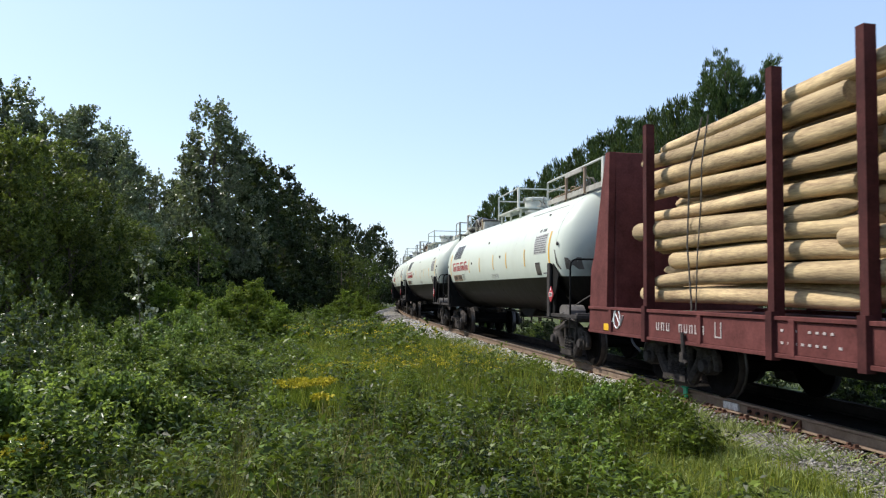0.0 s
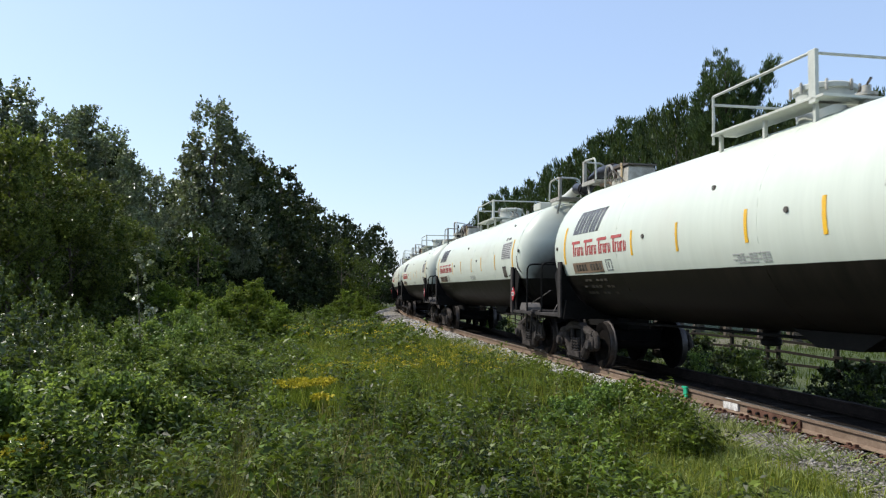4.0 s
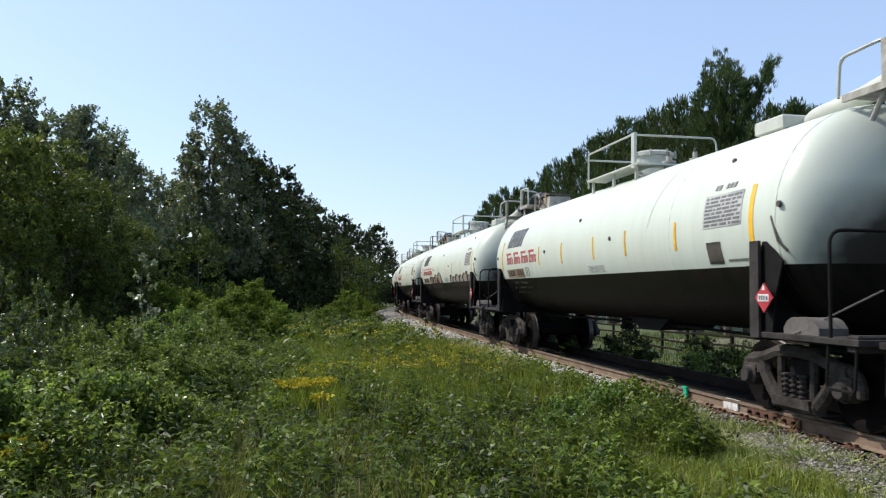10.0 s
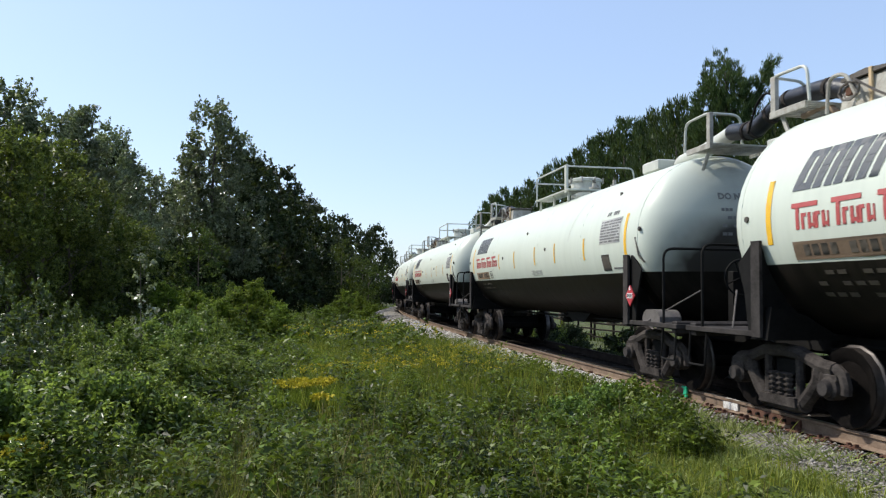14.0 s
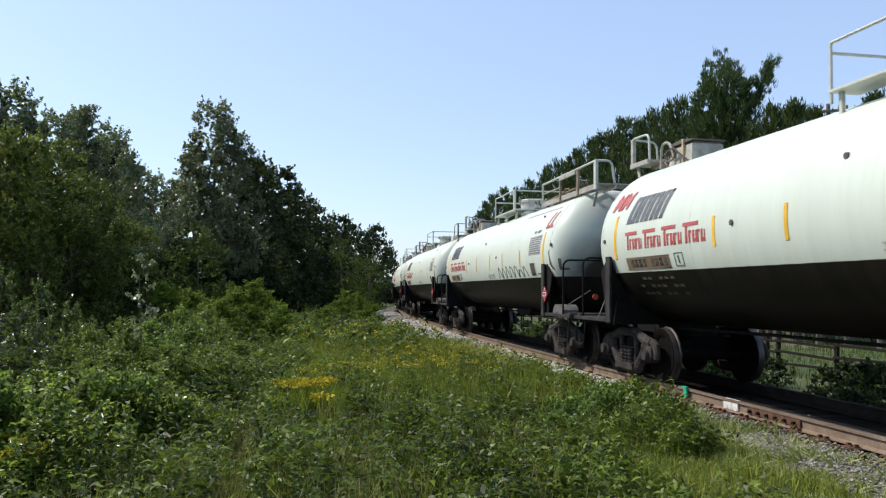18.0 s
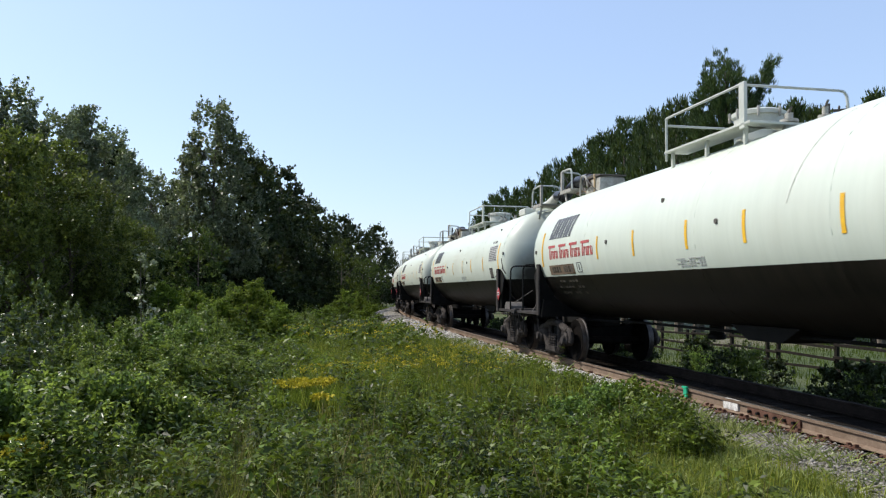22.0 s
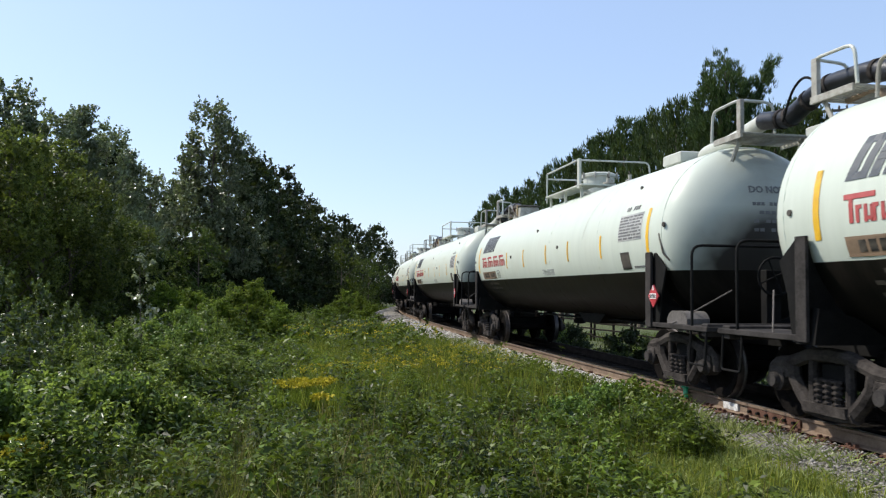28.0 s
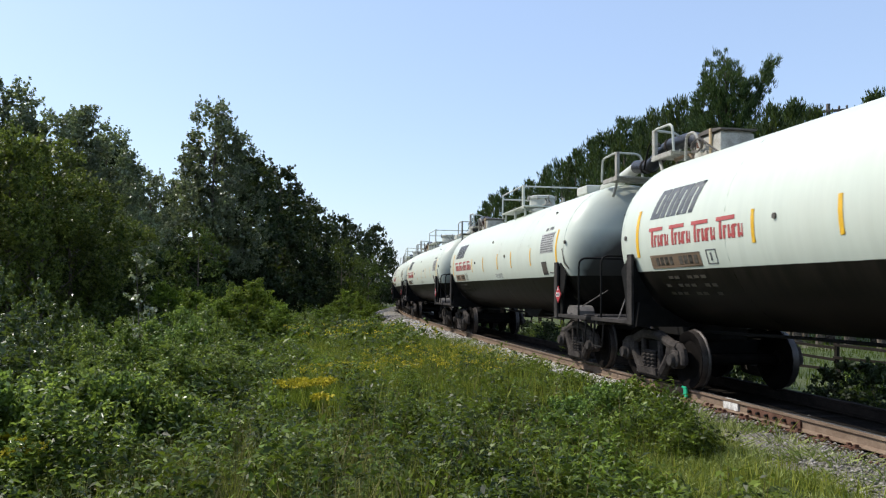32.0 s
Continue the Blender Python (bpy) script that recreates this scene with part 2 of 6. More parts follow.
# ---- mesh tools ----
class Geo:
    """Vertices and faces of one mesh."""

    def __init__(self):
        self.v, self.f = [], []

    def add(self, verts, faces):
        k = len(self.v)
        self.v += [tuple(p) for p in verts]
        self.f += [tuple(k + i for i in q) for q in faces]
        return self

    def box(self, c, s, m=None, taper=1.0):
        """A box with centre c and size s, its edges cut off; taper: size of the top."""
        x, y, z = (a / 2 for a in s)
        b = min(x, y, z) * 0.22
        vs = []
        for k, dz, ins in ((1, -z, b), (1, -z + b, 0), (taper, z - b, 0), (taper, z, b)):
            for sx, sy in ((-1, -1), (1, -1), (1, 1), (-1, 1)):
                vs.append(Vector((sx * (x * k - ins), sy * (y * k - ins), dz)))
        fs = [(3, 2, 1, 0), (12, 13, 14, 15)]
        for r in range(3):
            for i in range(4):
                j = (i + 1) % 4
                fs.append((4 * r + i, 4 * r + j, 4 * r + 4 + j, 4 * r + 4 + i))
        c = Vector(c)
        return self.add([(m @ p if m else p) + c for p in vs], fs)

    def prism(self, poly, lo, hi, axis="y"):
        """A polygon in the x-z plane (axis y) or y-z plane (axis x), pulled from lo to hi."""
        n = len(poly)
        put = (lambda a, b, h: (a, h, b)) if axis == "y" else (lambda a, b, h: (h, a, b)) if axis == "x" else (lambda a, b, h: (a, b, h))
        vs = [put(a, b, lo) for a, b in poly] + [put(a, b, hi) for a, b in poly]
        fs = [tuple(range(n)), tuple(range(2 * n - 1, n - 1, -1))]
        fs += [(i, n + i, n + (i + 1) % n, (i + 1) % n) for i in range(n)]
        return self.add(vs, fs)

    def tube(self, pts, r, n=8, r2=None):
        """A round bar along points, its ends closed."""
        pts = [Vector([float(c) for c in p]) for p in pts]
        r = float(r)
        r2 = r if r2 is None else float(r2)
        vs, side = [], None
        for i, p in enumerate(pts):
            d = (pts[min(i + 1, len(pts) - 1)] - pts[max(i - 1, 0)]).normalized()
            if side is None:
                side = d.orthogonal().normalized()
            side = (side - d * side.dot(d)).normalized()
            other, k = d.cross(side), r + (r2 - r) * i / max(1, len(pts) - 1)
            vs += [p + k * (math.cos(a) * side + math.sin(a) * other) for a in (2 * math.pi * j / n for j in range(n))]
        fs = [(i * n + j, i * n + (j + 1) % n, i * n + n + (j + 1) % n, i * n + n + j) for i in range(len(pts) - 1) for j in range(n)]
        fs += [tuple(range(n - 1, -1, -1)), tuple(range(len(vs) - n, len(vs)))]
        return self.add(vs, fs)

    def lathe(self, prof, n=24, axis="x", c=(0, 0, 0)):
        """A profile of (along, radius), turned round an axis through c."""
        vs, c = [], Vector(c)
        for h, r in prof:
            for j in range(n):
                a, b = r * math.cos(2 * math.pi * j / n), r * math.sin(2 * math.pi * j / n)
                vs.append(c + Vector({"x": (h, a, b), "y": (b, h, a), "z": (a, b, h)}[axis]))
        fs = [(i * n + j, i * n + (j + 1) % n, i * n + n + (j + 1) % n, i * n + n + j) for i in range(len(prof) - 1) for j in range(n)]
        fs += [tuple(range(n - 1, -1, -1)), tuple(range(len(vs) - n, len(vs)))]
        return self.add(vs, fs)

    def mesh(self, name, material, angle=35):
        me = bpy.data.meshes.new(name)
        me.from_pydata(self.v, [], self.f)
        bm = bmesh.new()
        bm.from_mesh(me)
        bmesh.ops.recalc_face_normals(bm, faces=bm.faces)
        bm.to_mesh(me)
        bm.free()
        if angle:
            me.polygons.foreach_set("use_smooth", [True] * len(me.polygons))
            me.set_sharp_from_angle(angle=radians(angle))
        me.materials.append(material)
        return me


def part(name, geo, material, parent, label="", at=None, angle=35):
    me = geo if isinstance(geo, bpy.types.Mesh) else geo.mesh(name, material, angle)
    ob = new(name, me)
    ob.parent = parent
    if at is not None:
        ob.matrix_basis = at
    return tagged(ob, label)


def arc(c, r, a0, a1, k, plane):
    """Points of an arc; plane maps (a, b) to a point."""
    return [plane(c[0] + r * math.cos(a0 + (a1 - a0) * i / k), c[1] + r * math.sin(a0 + (a1 - a0) * i / k)) for i in range(k + 1)]


def bend(pts, r=0.12, k=4):
    """A path whose corners are rounded."""
    pts = [Vector(p) for p in pts]
    out = [pts[0]]
    for a, b, c in zip(pts, pts[1:], pts[2:]):
        q = min(r, (a - b).length * 0.45, (c - b).length * 0.45)
        p0, p1 = b + (a - b).normalized() * q, b + (c - b).normalized() * q
        out += [(1 - t) ** 2 * p0 + 2 * t * (1 - t) * b + t * t * p1 for t in (i / k for i in range(k + 1))]
    return out + [pts[-1]]


# ---- the line of the track ----
# s: metres along the track from the point abreast of the camera; the curve tightens with distance
NEAR, S0, S1 = 6.979, -540, 660
step_s = np.arange(S0, S1 + 1.0)
bow = np.clip(0.000583 + 4.063e-5 * step_s, 0, 0.0046)
bow[step_s > 330] = 0.0
head_a = np.concatenate([[0], np.cumsum((bow[1:] + bow[:-1]) / 2)])
head_a -= np.interp(0, step_s, head_a)
mid_a = (head_a[1:] + head_a[:-1]) / 2
line_x = np.concatenate([[0], np.cumsum(np.sin(mid_a))])
line_y = np.concatenate([[0], np.cumsum(np.cos(mid_a))])
line_x += NEAR - np.interp(0, step_s, line_x)
line_y -= np.interp(0, step_s, line_y)


def rail_point(s, side=0.0, z=0.0):
    """The point s along the track, side metres to the right of its middle (the camera is at the left), z over the railhead."""
    a = np.interp(s, step_s, head_a)
    return Vector((np.interp(s, step_s, line_x) + side * math.cos(a), np.interp(s, step_s, line_y) - side * math.sin(a), z))


def rail_pose(s, side=0.0, z=0.0):
    """A pose on the track: x along it, away from the camera's stretch."""
    a = np.interp(s, step_s, head_a)
    return Matrix.Translation(rail_point(s, side, z)) @ Matrix.Rotation(math.pi / 2 - a, 4, "Z")


def off_track(x, y):
    """How far points lie to the right of the track's middle, and abreast of which s."""
    x, y = np.asarray(x, float), np.asarray(y, float)
    pick = np.arange(0, len(step_s), 3)
    best = np.full(x.shape, 1e18)
    where = np.zeros(x.shape, int)
    for i in pick:
        d = (x - line_x[i]) ** 2 + (y - line_y[i]) ** 2
        near = d < best
        best, where = np.where(near, d, best), np.where(near, i, where)
    a = head_a[where]
    dx, dy = x - line_x[where], y - line_y[where]
    return dx * np.cos(a) - dy * np.sin(a), step_s[where]


def ground_z(x, y, side=None):
    """The height of the ground."""
    x, y = np.asarray(x, float), np.asarray(y, float)
    e = off_track(x, y)[0] if side is None else side
    left = np.interp(-e, [0, 1.3, 1.9, 3.0, 5, 7, 12, 20, 60], [-0.55, -0.40, -0.24, -0.28, -0.30, -0.34, -0.55, -0.75, -0.8])
    right = np.interp(e, [0, 1.3, 3.2, 6, 10, 18, 60], [-0.55, -0.40, -0.55, -0.75, -0.8, -0.8, -0.8])
    far = -np.clip(y - 10, 0, 70) * 0.007
    lump = 0.05 * np.sin(x * 1.3 + 0.7 * y) * np.sin(y * 0.9 - 0.4 * x) + 0.07 * np.sin(0.31 * x + 1.0) * np.sin(0.27 * y)
    return np.where(e < 0, left, right) + np.where(np.abs(e) > 4, far, far * np.clip((np.abs(e) - 1.5) / 2.5, 0, 1)) + lump * np.clip((np.abs(e) - 2.5) / 3, 0, 1)


# ---- how the train runs ----
PITCH, STRING_GAP, FIRST_OF_STRING = 15.952, 0.568, 16


def gone(t):
    """Metres that the train has run at t, past the camera's abreast point for the first tank car's middle."""
    return -22.413 + 15.2321 * t - 0.0103146 * t * t + 8.395e-5 * t ** 3


def car_pose(s, half=6.2):
    """A car whose middle is s along the track: x points the way it runs."""
    a, b = rail_point(s - half), rail_point(s + half)
    d = a - b
    return Matrix.Translation((a + b) / 2) @ Matrix.Rotation(math.atan2(d.y, d.x), 4, "Z")


# ---- tank car ----
R, ZC = 1.42, 2.391


def skin(u, z, off=0.005):
    """A point on the tank's near side."""
    return (u, -math.sqrt(max((R + off) ** 2 - (z - ZC) ** 2, 0)), z)


def on_skin(geo, u0, u1, z0, z1, lean=0.0, off=0.005, k=5):
    """A painted patch that follows the tank; lean: shift of its top along the car."""
    vs = []
    for i in range(k + 1):
        z = z0 + (z1 - z0) * i / k
        d = lean * i / k
        vs += [skin(u0 + d, z, off), skin(u1 + d, z, off)]
    vs += [(x, y + 0.004, z) for x, y, z in vs]
    m = 2 * (k + 1)
    fs = [(2 * i, 2 * i + 1, 2 * i + 3, 2 * i + 2) for i in range(k)]
    fs += [(0, 2 * k, m + 2 * k, m), (1, m + 1, m + 2 * k + 1, 2 * k + 1)]
    return geo.add(vs, fs)


def side_frame():
    """A cast truck frame: a humped top chord, jaws over the bearings, sloping lower chords to the spring seat."""
    g = Geo()

    def bar(path, r, r2=None):
        g.tube([(x, 0, z) for x, z in path], r, 8, r2)

    bar([(-0.92, 0.66), (-0.72, 0.68), (-0.52, 0.74), (-0.34, 0.80), (0.0, 0.82), (0.34, 0.80), (0.52, 0.74), (0.72, 0.68), (0.92, 0.66)], 0.085)
    bar([(-0.40, 0.20), (-0.2, 0.18), (0.2, 0.18), (0.40, 0.20)], 0.095)
    for s in (-1, 1):
        bar([(s * 0.66, 0.66), (s * 0.63, 0.50), (s * 0.52, 0.36), (s * 0.36, 0.21)], 0.08, 0.09)
        bar([(s * 0.30, 0.20), (s * 0.31, 0.50), (s * 0.30, 0.78)], 0.055)
        bar([(s * 0.72, 0.50), (s * 0.76, 0.61), (s * 0.84, 0.67), (s * 0.94, 0.67), (s * 1.04, 0.61), (s * 1.09, 0.48), (s * 1.08, 0.40)], 0.072, 0.06)
        g.box((s * 0.889, 0, 0.575), (0.26, 0.15, 0.07))
        g.lathe([(-0.10, 0.05), (-0.10, 0.10), (-0.075, 0.135), (0.08, 0.135)], 14, "y", (s * 0.889, 0, 0.457))
    g.prism([(-0.36, 0.16), (0.36, 0.16), (0.34, 0.27), (-0.34, 0.27)], -0.12, 0.12)
    return g


def coil_mesh():
    prof = []
    for i in range(5):
        z = 0.27 + i * 0.062
        prof += [(z, 0.045), (z + 0.006, 0.066), (z + 0.026, 0.066), (z + 0.034, 0.045)]
    return Geo().lathe(prof, 6, "z").mesh("coil_spring", M["cast"])


def wheel_mesh():
    """A wheel, its flange at +y."""
    prof = [(-0.075, 0.05), (-0.085, 0.10), (-0.03, 0.14), (-0.015, 0.30), (-0.06, 0.37), (-0.065, 0.448), (-0.055, 0.455), (0.04, 0.46), (0.055, 0.485), (0.075, 0.485), (0.078, 0.44), (0.07, 0.38), (0.02, 0.31), (0.01, 0.15), (0.06, 0.10), (0.06, 0.05)]
    me = Geo().lathe(prof, 16, "y").mesh("wheel", M["wheel"])
    me.materials.append(M["tread"])
    for q in me.polygons:
        if len(q.vertices) == 4 and min(math.hypot(me.vertices[i].co.x, me.vertices[i].co.z) for i in q.vertices) > 0.452:
            q.material_index = 1
    return me


FRAME, COIL, WHEEL = side_frame().mesh("side_frame", M["cast"]), coil_mesh(), wheel_mesh()
AXLE = Geo().lathe([(-0.95, 0.06), (-0.75, 0.085), (0.75, 0.085), (0.95, 0.06)], 12, "y").mesh("axle", M["wheel"])
CAP = Geo().lathe([(-0.06, 0.06), (-0.06, 0.085), (-0.02, 0.1), (0.03, 0.1)], 12, "y").mesh("bearing_cap", M["post"])
BOLSTER = Geo().box((0, 0, 0.60), (0.42, 1.9, 0.26)).box((0, 0, 0.78), (0.36, 0.5, 0.12)).mesh("truck_bolster", M["black"])
BEAM = Geo().box((0, 0, 0.42), (0.09, 1.5, 0.12)).box((0.10, -0.72, 0.42), (0.10, 0.09, 0.30)).box((0.10, 0.72, 0.42), (0.10, 0.09, 0.30)).mesh("brake_beam", M["black"])


def trucks(car, places):
    for u in places:
        part("truck_bolster", BOLSTER, None, car, at=pose(u, 0, 0))
        for side in (-1, 1):
            part("side_frame", FRAME, None, car, "dusty cast steel side frame", at=pose(u, side * 0.99, 0))
            for dx in ((-0.15, 0.0, 0.15) if side < 0 else (0.0,)):
                part("coil_spring", COIL, None, car, at=pose(u + dx, side * 1.03, 0))
            for dx in (-0.889, 0.889):
                part("wheel", WHEEL, None, car, at=pose(u + dx, side * 0.765, 0.458, 0, 0, 0 if side < 0 else 180))
                part("bearing_cap", CAP, None, car, at=pose(u + dx, side * 1.09, 0.457, 0, 0, 0 if side < 0 else 180))
        for dx in (-0.889, 0.889):
            part("axle", AXLE, None, car, at=pose(u + dx, 0, 0.458))
            part("brake_beam", BEAM, None, car, at=pose(u + dx * 0.42, 0, 0, 0, 0, 0 if dx > 0 else 180))


def couplers(car, end, z=0.86):
    for s in (-1, 1):
        g = Geo().box((s * (end - 0.35), 0, z), (0.7, 0.14, 0.16))
        g.prism([(s * (end - 0.08), -0.17), (s * (end + 0.10), -0.15), (s * (end + 0.14), 0.0), (s * (end + 0.02), 0.06), (s * (end + 0.06), 0.16), (s * (end - 0.10), 0.17)], z - 0.15, z + 0.15, "z")
        part("coupler", g, M["post"], car)
        hose = bend([(s * (end - 0.25), -0.25, z - 0.1), (s * (end - 0.1), -0.28, z - 0.35), (s * (end + 0.12), -0.2, z - 0.5)], 0.15)
        part("air_hose", Geo().tube(hose, 0.025, 8), M["hose"], car)


def rail_bar(path, r=0.02, bendr=0.1, n=8):
    return Geo().tube(bend(path, bendr), r, n)


def tank_car():
    car = new("tank_car")
    prof = [(6.45 + 0.75 * math.sin(a), R * math.cos(a)) for a in (math.pi / 2 * i / 10 for i in range(10))] + [(7.2, 0.12)]
    full = [(-x, r) for x, r in reversed(prof)] + [(x, 1.42) for x in (-4.0, -1.4, 1.4, 4.0)] + prof
    tank = part("tank", Geo().lathe(full, 56, "x", (0, 0, ZC)), M["tank"], car, "white tank, black below its middle, sooty domed ends", angle=60)
    for u in (-6.47, -3.3, 0.95, 3.8, 6.47):
        part("weld_seam", Geo().lathe([(u - 0.012, R - 0.01), (u - 0.006, R + 0.003), (u + 0.006, R + 0.003), (u + 0.012, R - 0.01)], 40, "x", (0, 0, ZC)), M["tank"], tank)
    # markings on the near side
    g = Geo()
    for i in range(4):
        u = -5.48 + 0.335 * i
        on_skin(g, u, u + 0.135, 2.66, 3.11, 0.16)
        on_skin(g, u + 0.185, u + 0.305, 2.66, 3.11, 0.16)
        on_skin(g, u + 0.26, u + 0.37, 3.03, 3.11, 0.0)
        if i < 2:
            on_skin(g, u + 0.085, u + 0.20, 2.66 + 0.16 * i, 2.74 + 0.16 * i, 0.02)
        else:
            on_skin(g, u + 0.10, u + 0.19, 2.82, 2.90, 0.02)
    part("emblem", g, M["logo"], tank, "dark grey slanted block emblem")
    g = Geo()
    for w in range(4):
        u = -5.47 + 0.66 * w
        on_skin(g, u, u + 0.44, 2.465, 2.52)
        on_skin(g, u + 0.075, u + 0.135, 2.22, 2.465)
        for i in range(4):
            a = u + 0.17 + 0.115 * i
            on_skin(g, a, a + 0.048, 2.22, 2.40)
            on_skin(g, a + 0.035, a + 0.085, 2.36 - 0.12 * (i % 2), 2.40 - 0.12 * (i % 2))
            if i % 2:
                on_skin(g, a + 0.085, a + 0.11, 2.22, 2.39)
    tagged(part("slogan", g, M["red"], tank, "red painted slogan blocks"), kind="stuff")
    board = part("number_panel", on_skin(Geo(), -5.5, -3.98, 1.885, 2.09), M["brown"], tank, "brown number panel with faint digits")
    g = Geo()
    for i in range(9):
        if i != 4:
            on_skin(g, -5.32 + 0.145 * i, -5.22 + 0.145 * i, 1.93, 2.05, 0.0, 0.009, 2)
    tagged(part("number", g, M["olive"], board), kind="stuff")
    g = Geo()
    for a, b, c, d in ((-3.82, -3.56, 2.09, 2.105), (-3.82, -3.56, 1.905, 1.92), (-3.82, -3.80, 1.92, 2.09), (-3.58, -3.56, 1.92, 2.09), (-3.72, -3.68, 1.95, 2.06)):
        on_skin(g, a, b, c, d, 0, 0.005, 2)
    part("stencil_box", g, M["ink"], tank)
    for u, z0, z1, w in ((-5.9, 2.08, 2.84, 0.05), (5.98, 2.06, 2.86, 0.05), (-2.65, 2.13, 2.55, 0.035), (-1.08, 2.12, 2.55, 0.035), (0.72, 2.14, 2.56, 0.035), (2.2, 2.14, 2.56, 0.035), (4.0, 2.13, 2.55, 0.035)):
        part("reflective_strip", on_skin(Geo(), u - w, u + w, z0, z1), M["yellow"], tank, "yellow reflective strip")
    g = Geo()
    for row in range(4):
        for i in range(9):
            if (i * 5 + row * 3) % 6:
                on_skin(g, 0.34 + 0.092 * i, 0.34 + 0.092 * i + 0.075, 1.895 + 0.034 * row, 1.912 + 0.034 * row, 0, 0.005, 1)
    tagged(part("stencil_print", g, M["grey"], tank, "lines of faint grey stencil print"), kind="stuff")
    part("dark_panel", on_skin(Geo(), 4.88, 5.24, 1.90, 2.19), M["dark"], tank, "dark blank panel")
    panel = part("data_panel", on_skin(Geo(), 4.82, 5.76, 2.38, 2.83), M["grey"], tank, "grey table of unreadable test data")
    rng = random.Random(5)
    g = Geo()
    for i in range(8):
        z = 2.405 + i * 0.052
        u = 4.86
        while u < 5.68:
            w = rng.uniform(0.05, 0.2)
            on_skin(g, u, min(u + w, 5.73), z, z + 0.03, 0, 0.009, 1)
            u += w + rng.uniform(0.015, 0.05)
    tagged(part("data_table", g, M["ink"], panel), kind="stuff")
    g = Geo()
    for i in range(6):
        if i != 2:
            on_skin(g, 5.0 + 0.09 * i, 5.06 + 0.09 * i, 2.89, 2.96, 0.02, 0.005, 1)
    tagged(part("stencil_line", g, M["ink"], tank), kind="stuff")
    on = Geo()
    for i in range(7):
        on_skin(on, 5.36 + 0.075 * i, 5.42 + 0.075 * i, 1.92, 1.95, 0, 0.005, 1)
    tagged(part("stencil_line", on, M["ink"], tank), kind="stuff")
    g = Geo()
    for row, z in enumerate((1.72, 1.60, 1.48)):
        for i in range(8):
            if (i * 5 + row * 3) % 7 > 1:
                on_skin(g, -5.3 + 0.19 * i, -5.17 + 0.19 * i, z, z + 0.045, 0.0, 0.005, 1)
    tagged(part("faint_stencil", g, M["olive"], tank, "faint grey stencil lines on the black half"), kind="stuff")
    part("drain_run", on_skin(Geo(), 3.05, 3.068, 2.55, 3.62, 0.30, 0.004, 8), M["white"], tank)
    for u, z in ((-6.34, 2.42), (6.55, 2.55), (-2.2, 2.42), (1.55, 2.47), (-0.2, 2.95), (5.1, 3.3)):
        part("stud", Geo().lathe([(-0.02, 0.012), (-0.02, 0.036), (0.01, 0.04)], 10, "y", skin(u, z, 0.0)), M["dark"], tank)
    part("lifting_lug", Geo().tube([skin(6.40, 2.42, 0.0), skin(6.52, 2.12, 0.02), skin(6.60, 2.0, -0.02)], 0.016, 6), M["dark"], tank)
    # end notices, in letters that can be read
    txt = bpy.data.curves.new("notice", "FONT")
    txt.body, txt.size, txt.align_x, txt.align_y = "DO NOT HUMP", 0.145, "CENTER", "CENTER"
    txt.extrude, txt.resolution_u, txt.offset = 0.002, 2, 0.004
    ob = new("end_notice", txt)
    me = bpy.data.meshes.new_from_object(ob)
    bpy.data.objects.remove(ob)
    for v in me.vertices:
        lat, z = v.co.x + 0.18, ZC + 0.66 + v.co.y
        rr = min((lat * lat + (z - ZC) ** 2) / R ** 2, 0.98)
        v.co = Vector((6.45 + 0.75 * math.sqrt(1 - rr) + 0.006 + v.co.z, lat, z))
    me.materials.append(M["ink"])
    tagged(part("end_notice", me, None, tank, "black lettering on the tank's end"), kind="stuff")
    g = Geo()
    for row, (lo, hi) in enumerate(((-0.3, 0.3), (-0.3, 0.55), (-0.3, 0.55), (-0.3, 0.5))):
        z = ZC + 0.42 - 0.13 * row
        n = 9
        for i in range(n):
            if (i * 7 + row) % 4 != 1:
                a, b = lo + (hi - lo) * i / n, lo + (hi - lo) * (i + 0.8) / n
                q = []
                for lat, zz in ((a, z), (b, z), (b, z + 0.05), (a, z + 0.05)):
                    rr = min((lat * lat + (zz - ZC) ** 2) / R ** 2, 0.98)
                    q.append((6.45 + 0.75 * math.sqrt(1 - rr) + 0.006, lat, zz))
                g.add(q + [(x - 0.004, y, zz) for x, y, zz in q], [(0, 1, 2, 3), (0, 4, 5, 1), (2, 6, 7, 3)])
    tagged(part("small_print", g, M["ink"], tank), kind="stuff")
    # bolster posts, shelves and rails at both ends
    for s in (-1, 1):
        for side in (-1, 1):
            g = Geo().prism([(s * 6.02, 0.98), (s * 6.20, 0.98), (s * 6.20, 2.14), (s * 6.02, 2.14)], side * 1.47, side * 1.43)
            w = Geo().prism([(side * 1.425, 1.0), (side * 1.425, 2.13), (side * 1.36, 2.13), (side * 1.05, 1.4), (side * 0.6, 1.0)], s * 6.09, s * 6.13, "x")
            w.prism([(s * 6.18, 1.75), (s * 6.62, 2.02), (s * 6.18, 2.13)] if side > 0 else [(s * 6.18, 1.0), (s * 6.18, 2.13), (s * 6.27, 2.13), (s * 6.58, 1.88), (s * 6.44, 1.5), (s * 6.36, 1.0)], side * 1.40, side * 1.37)
            part("bolster_post", g, M["post"], car, "dusty black saddle post")
            part("post_gusset", w, M["black"], car, "black gusset plates behind the post")
        part("saddle", Geo().prism([(-1.42, 0.95), (1.42, 0.95), (1.36, 1.35), (0.9, 1.25), (0.5, 1.02), (-0.5, 1.02), (-0.9, 1.25), (-1.36, 1.35)], s * 5.95, s * 6.28, "x"), M["black"], car)
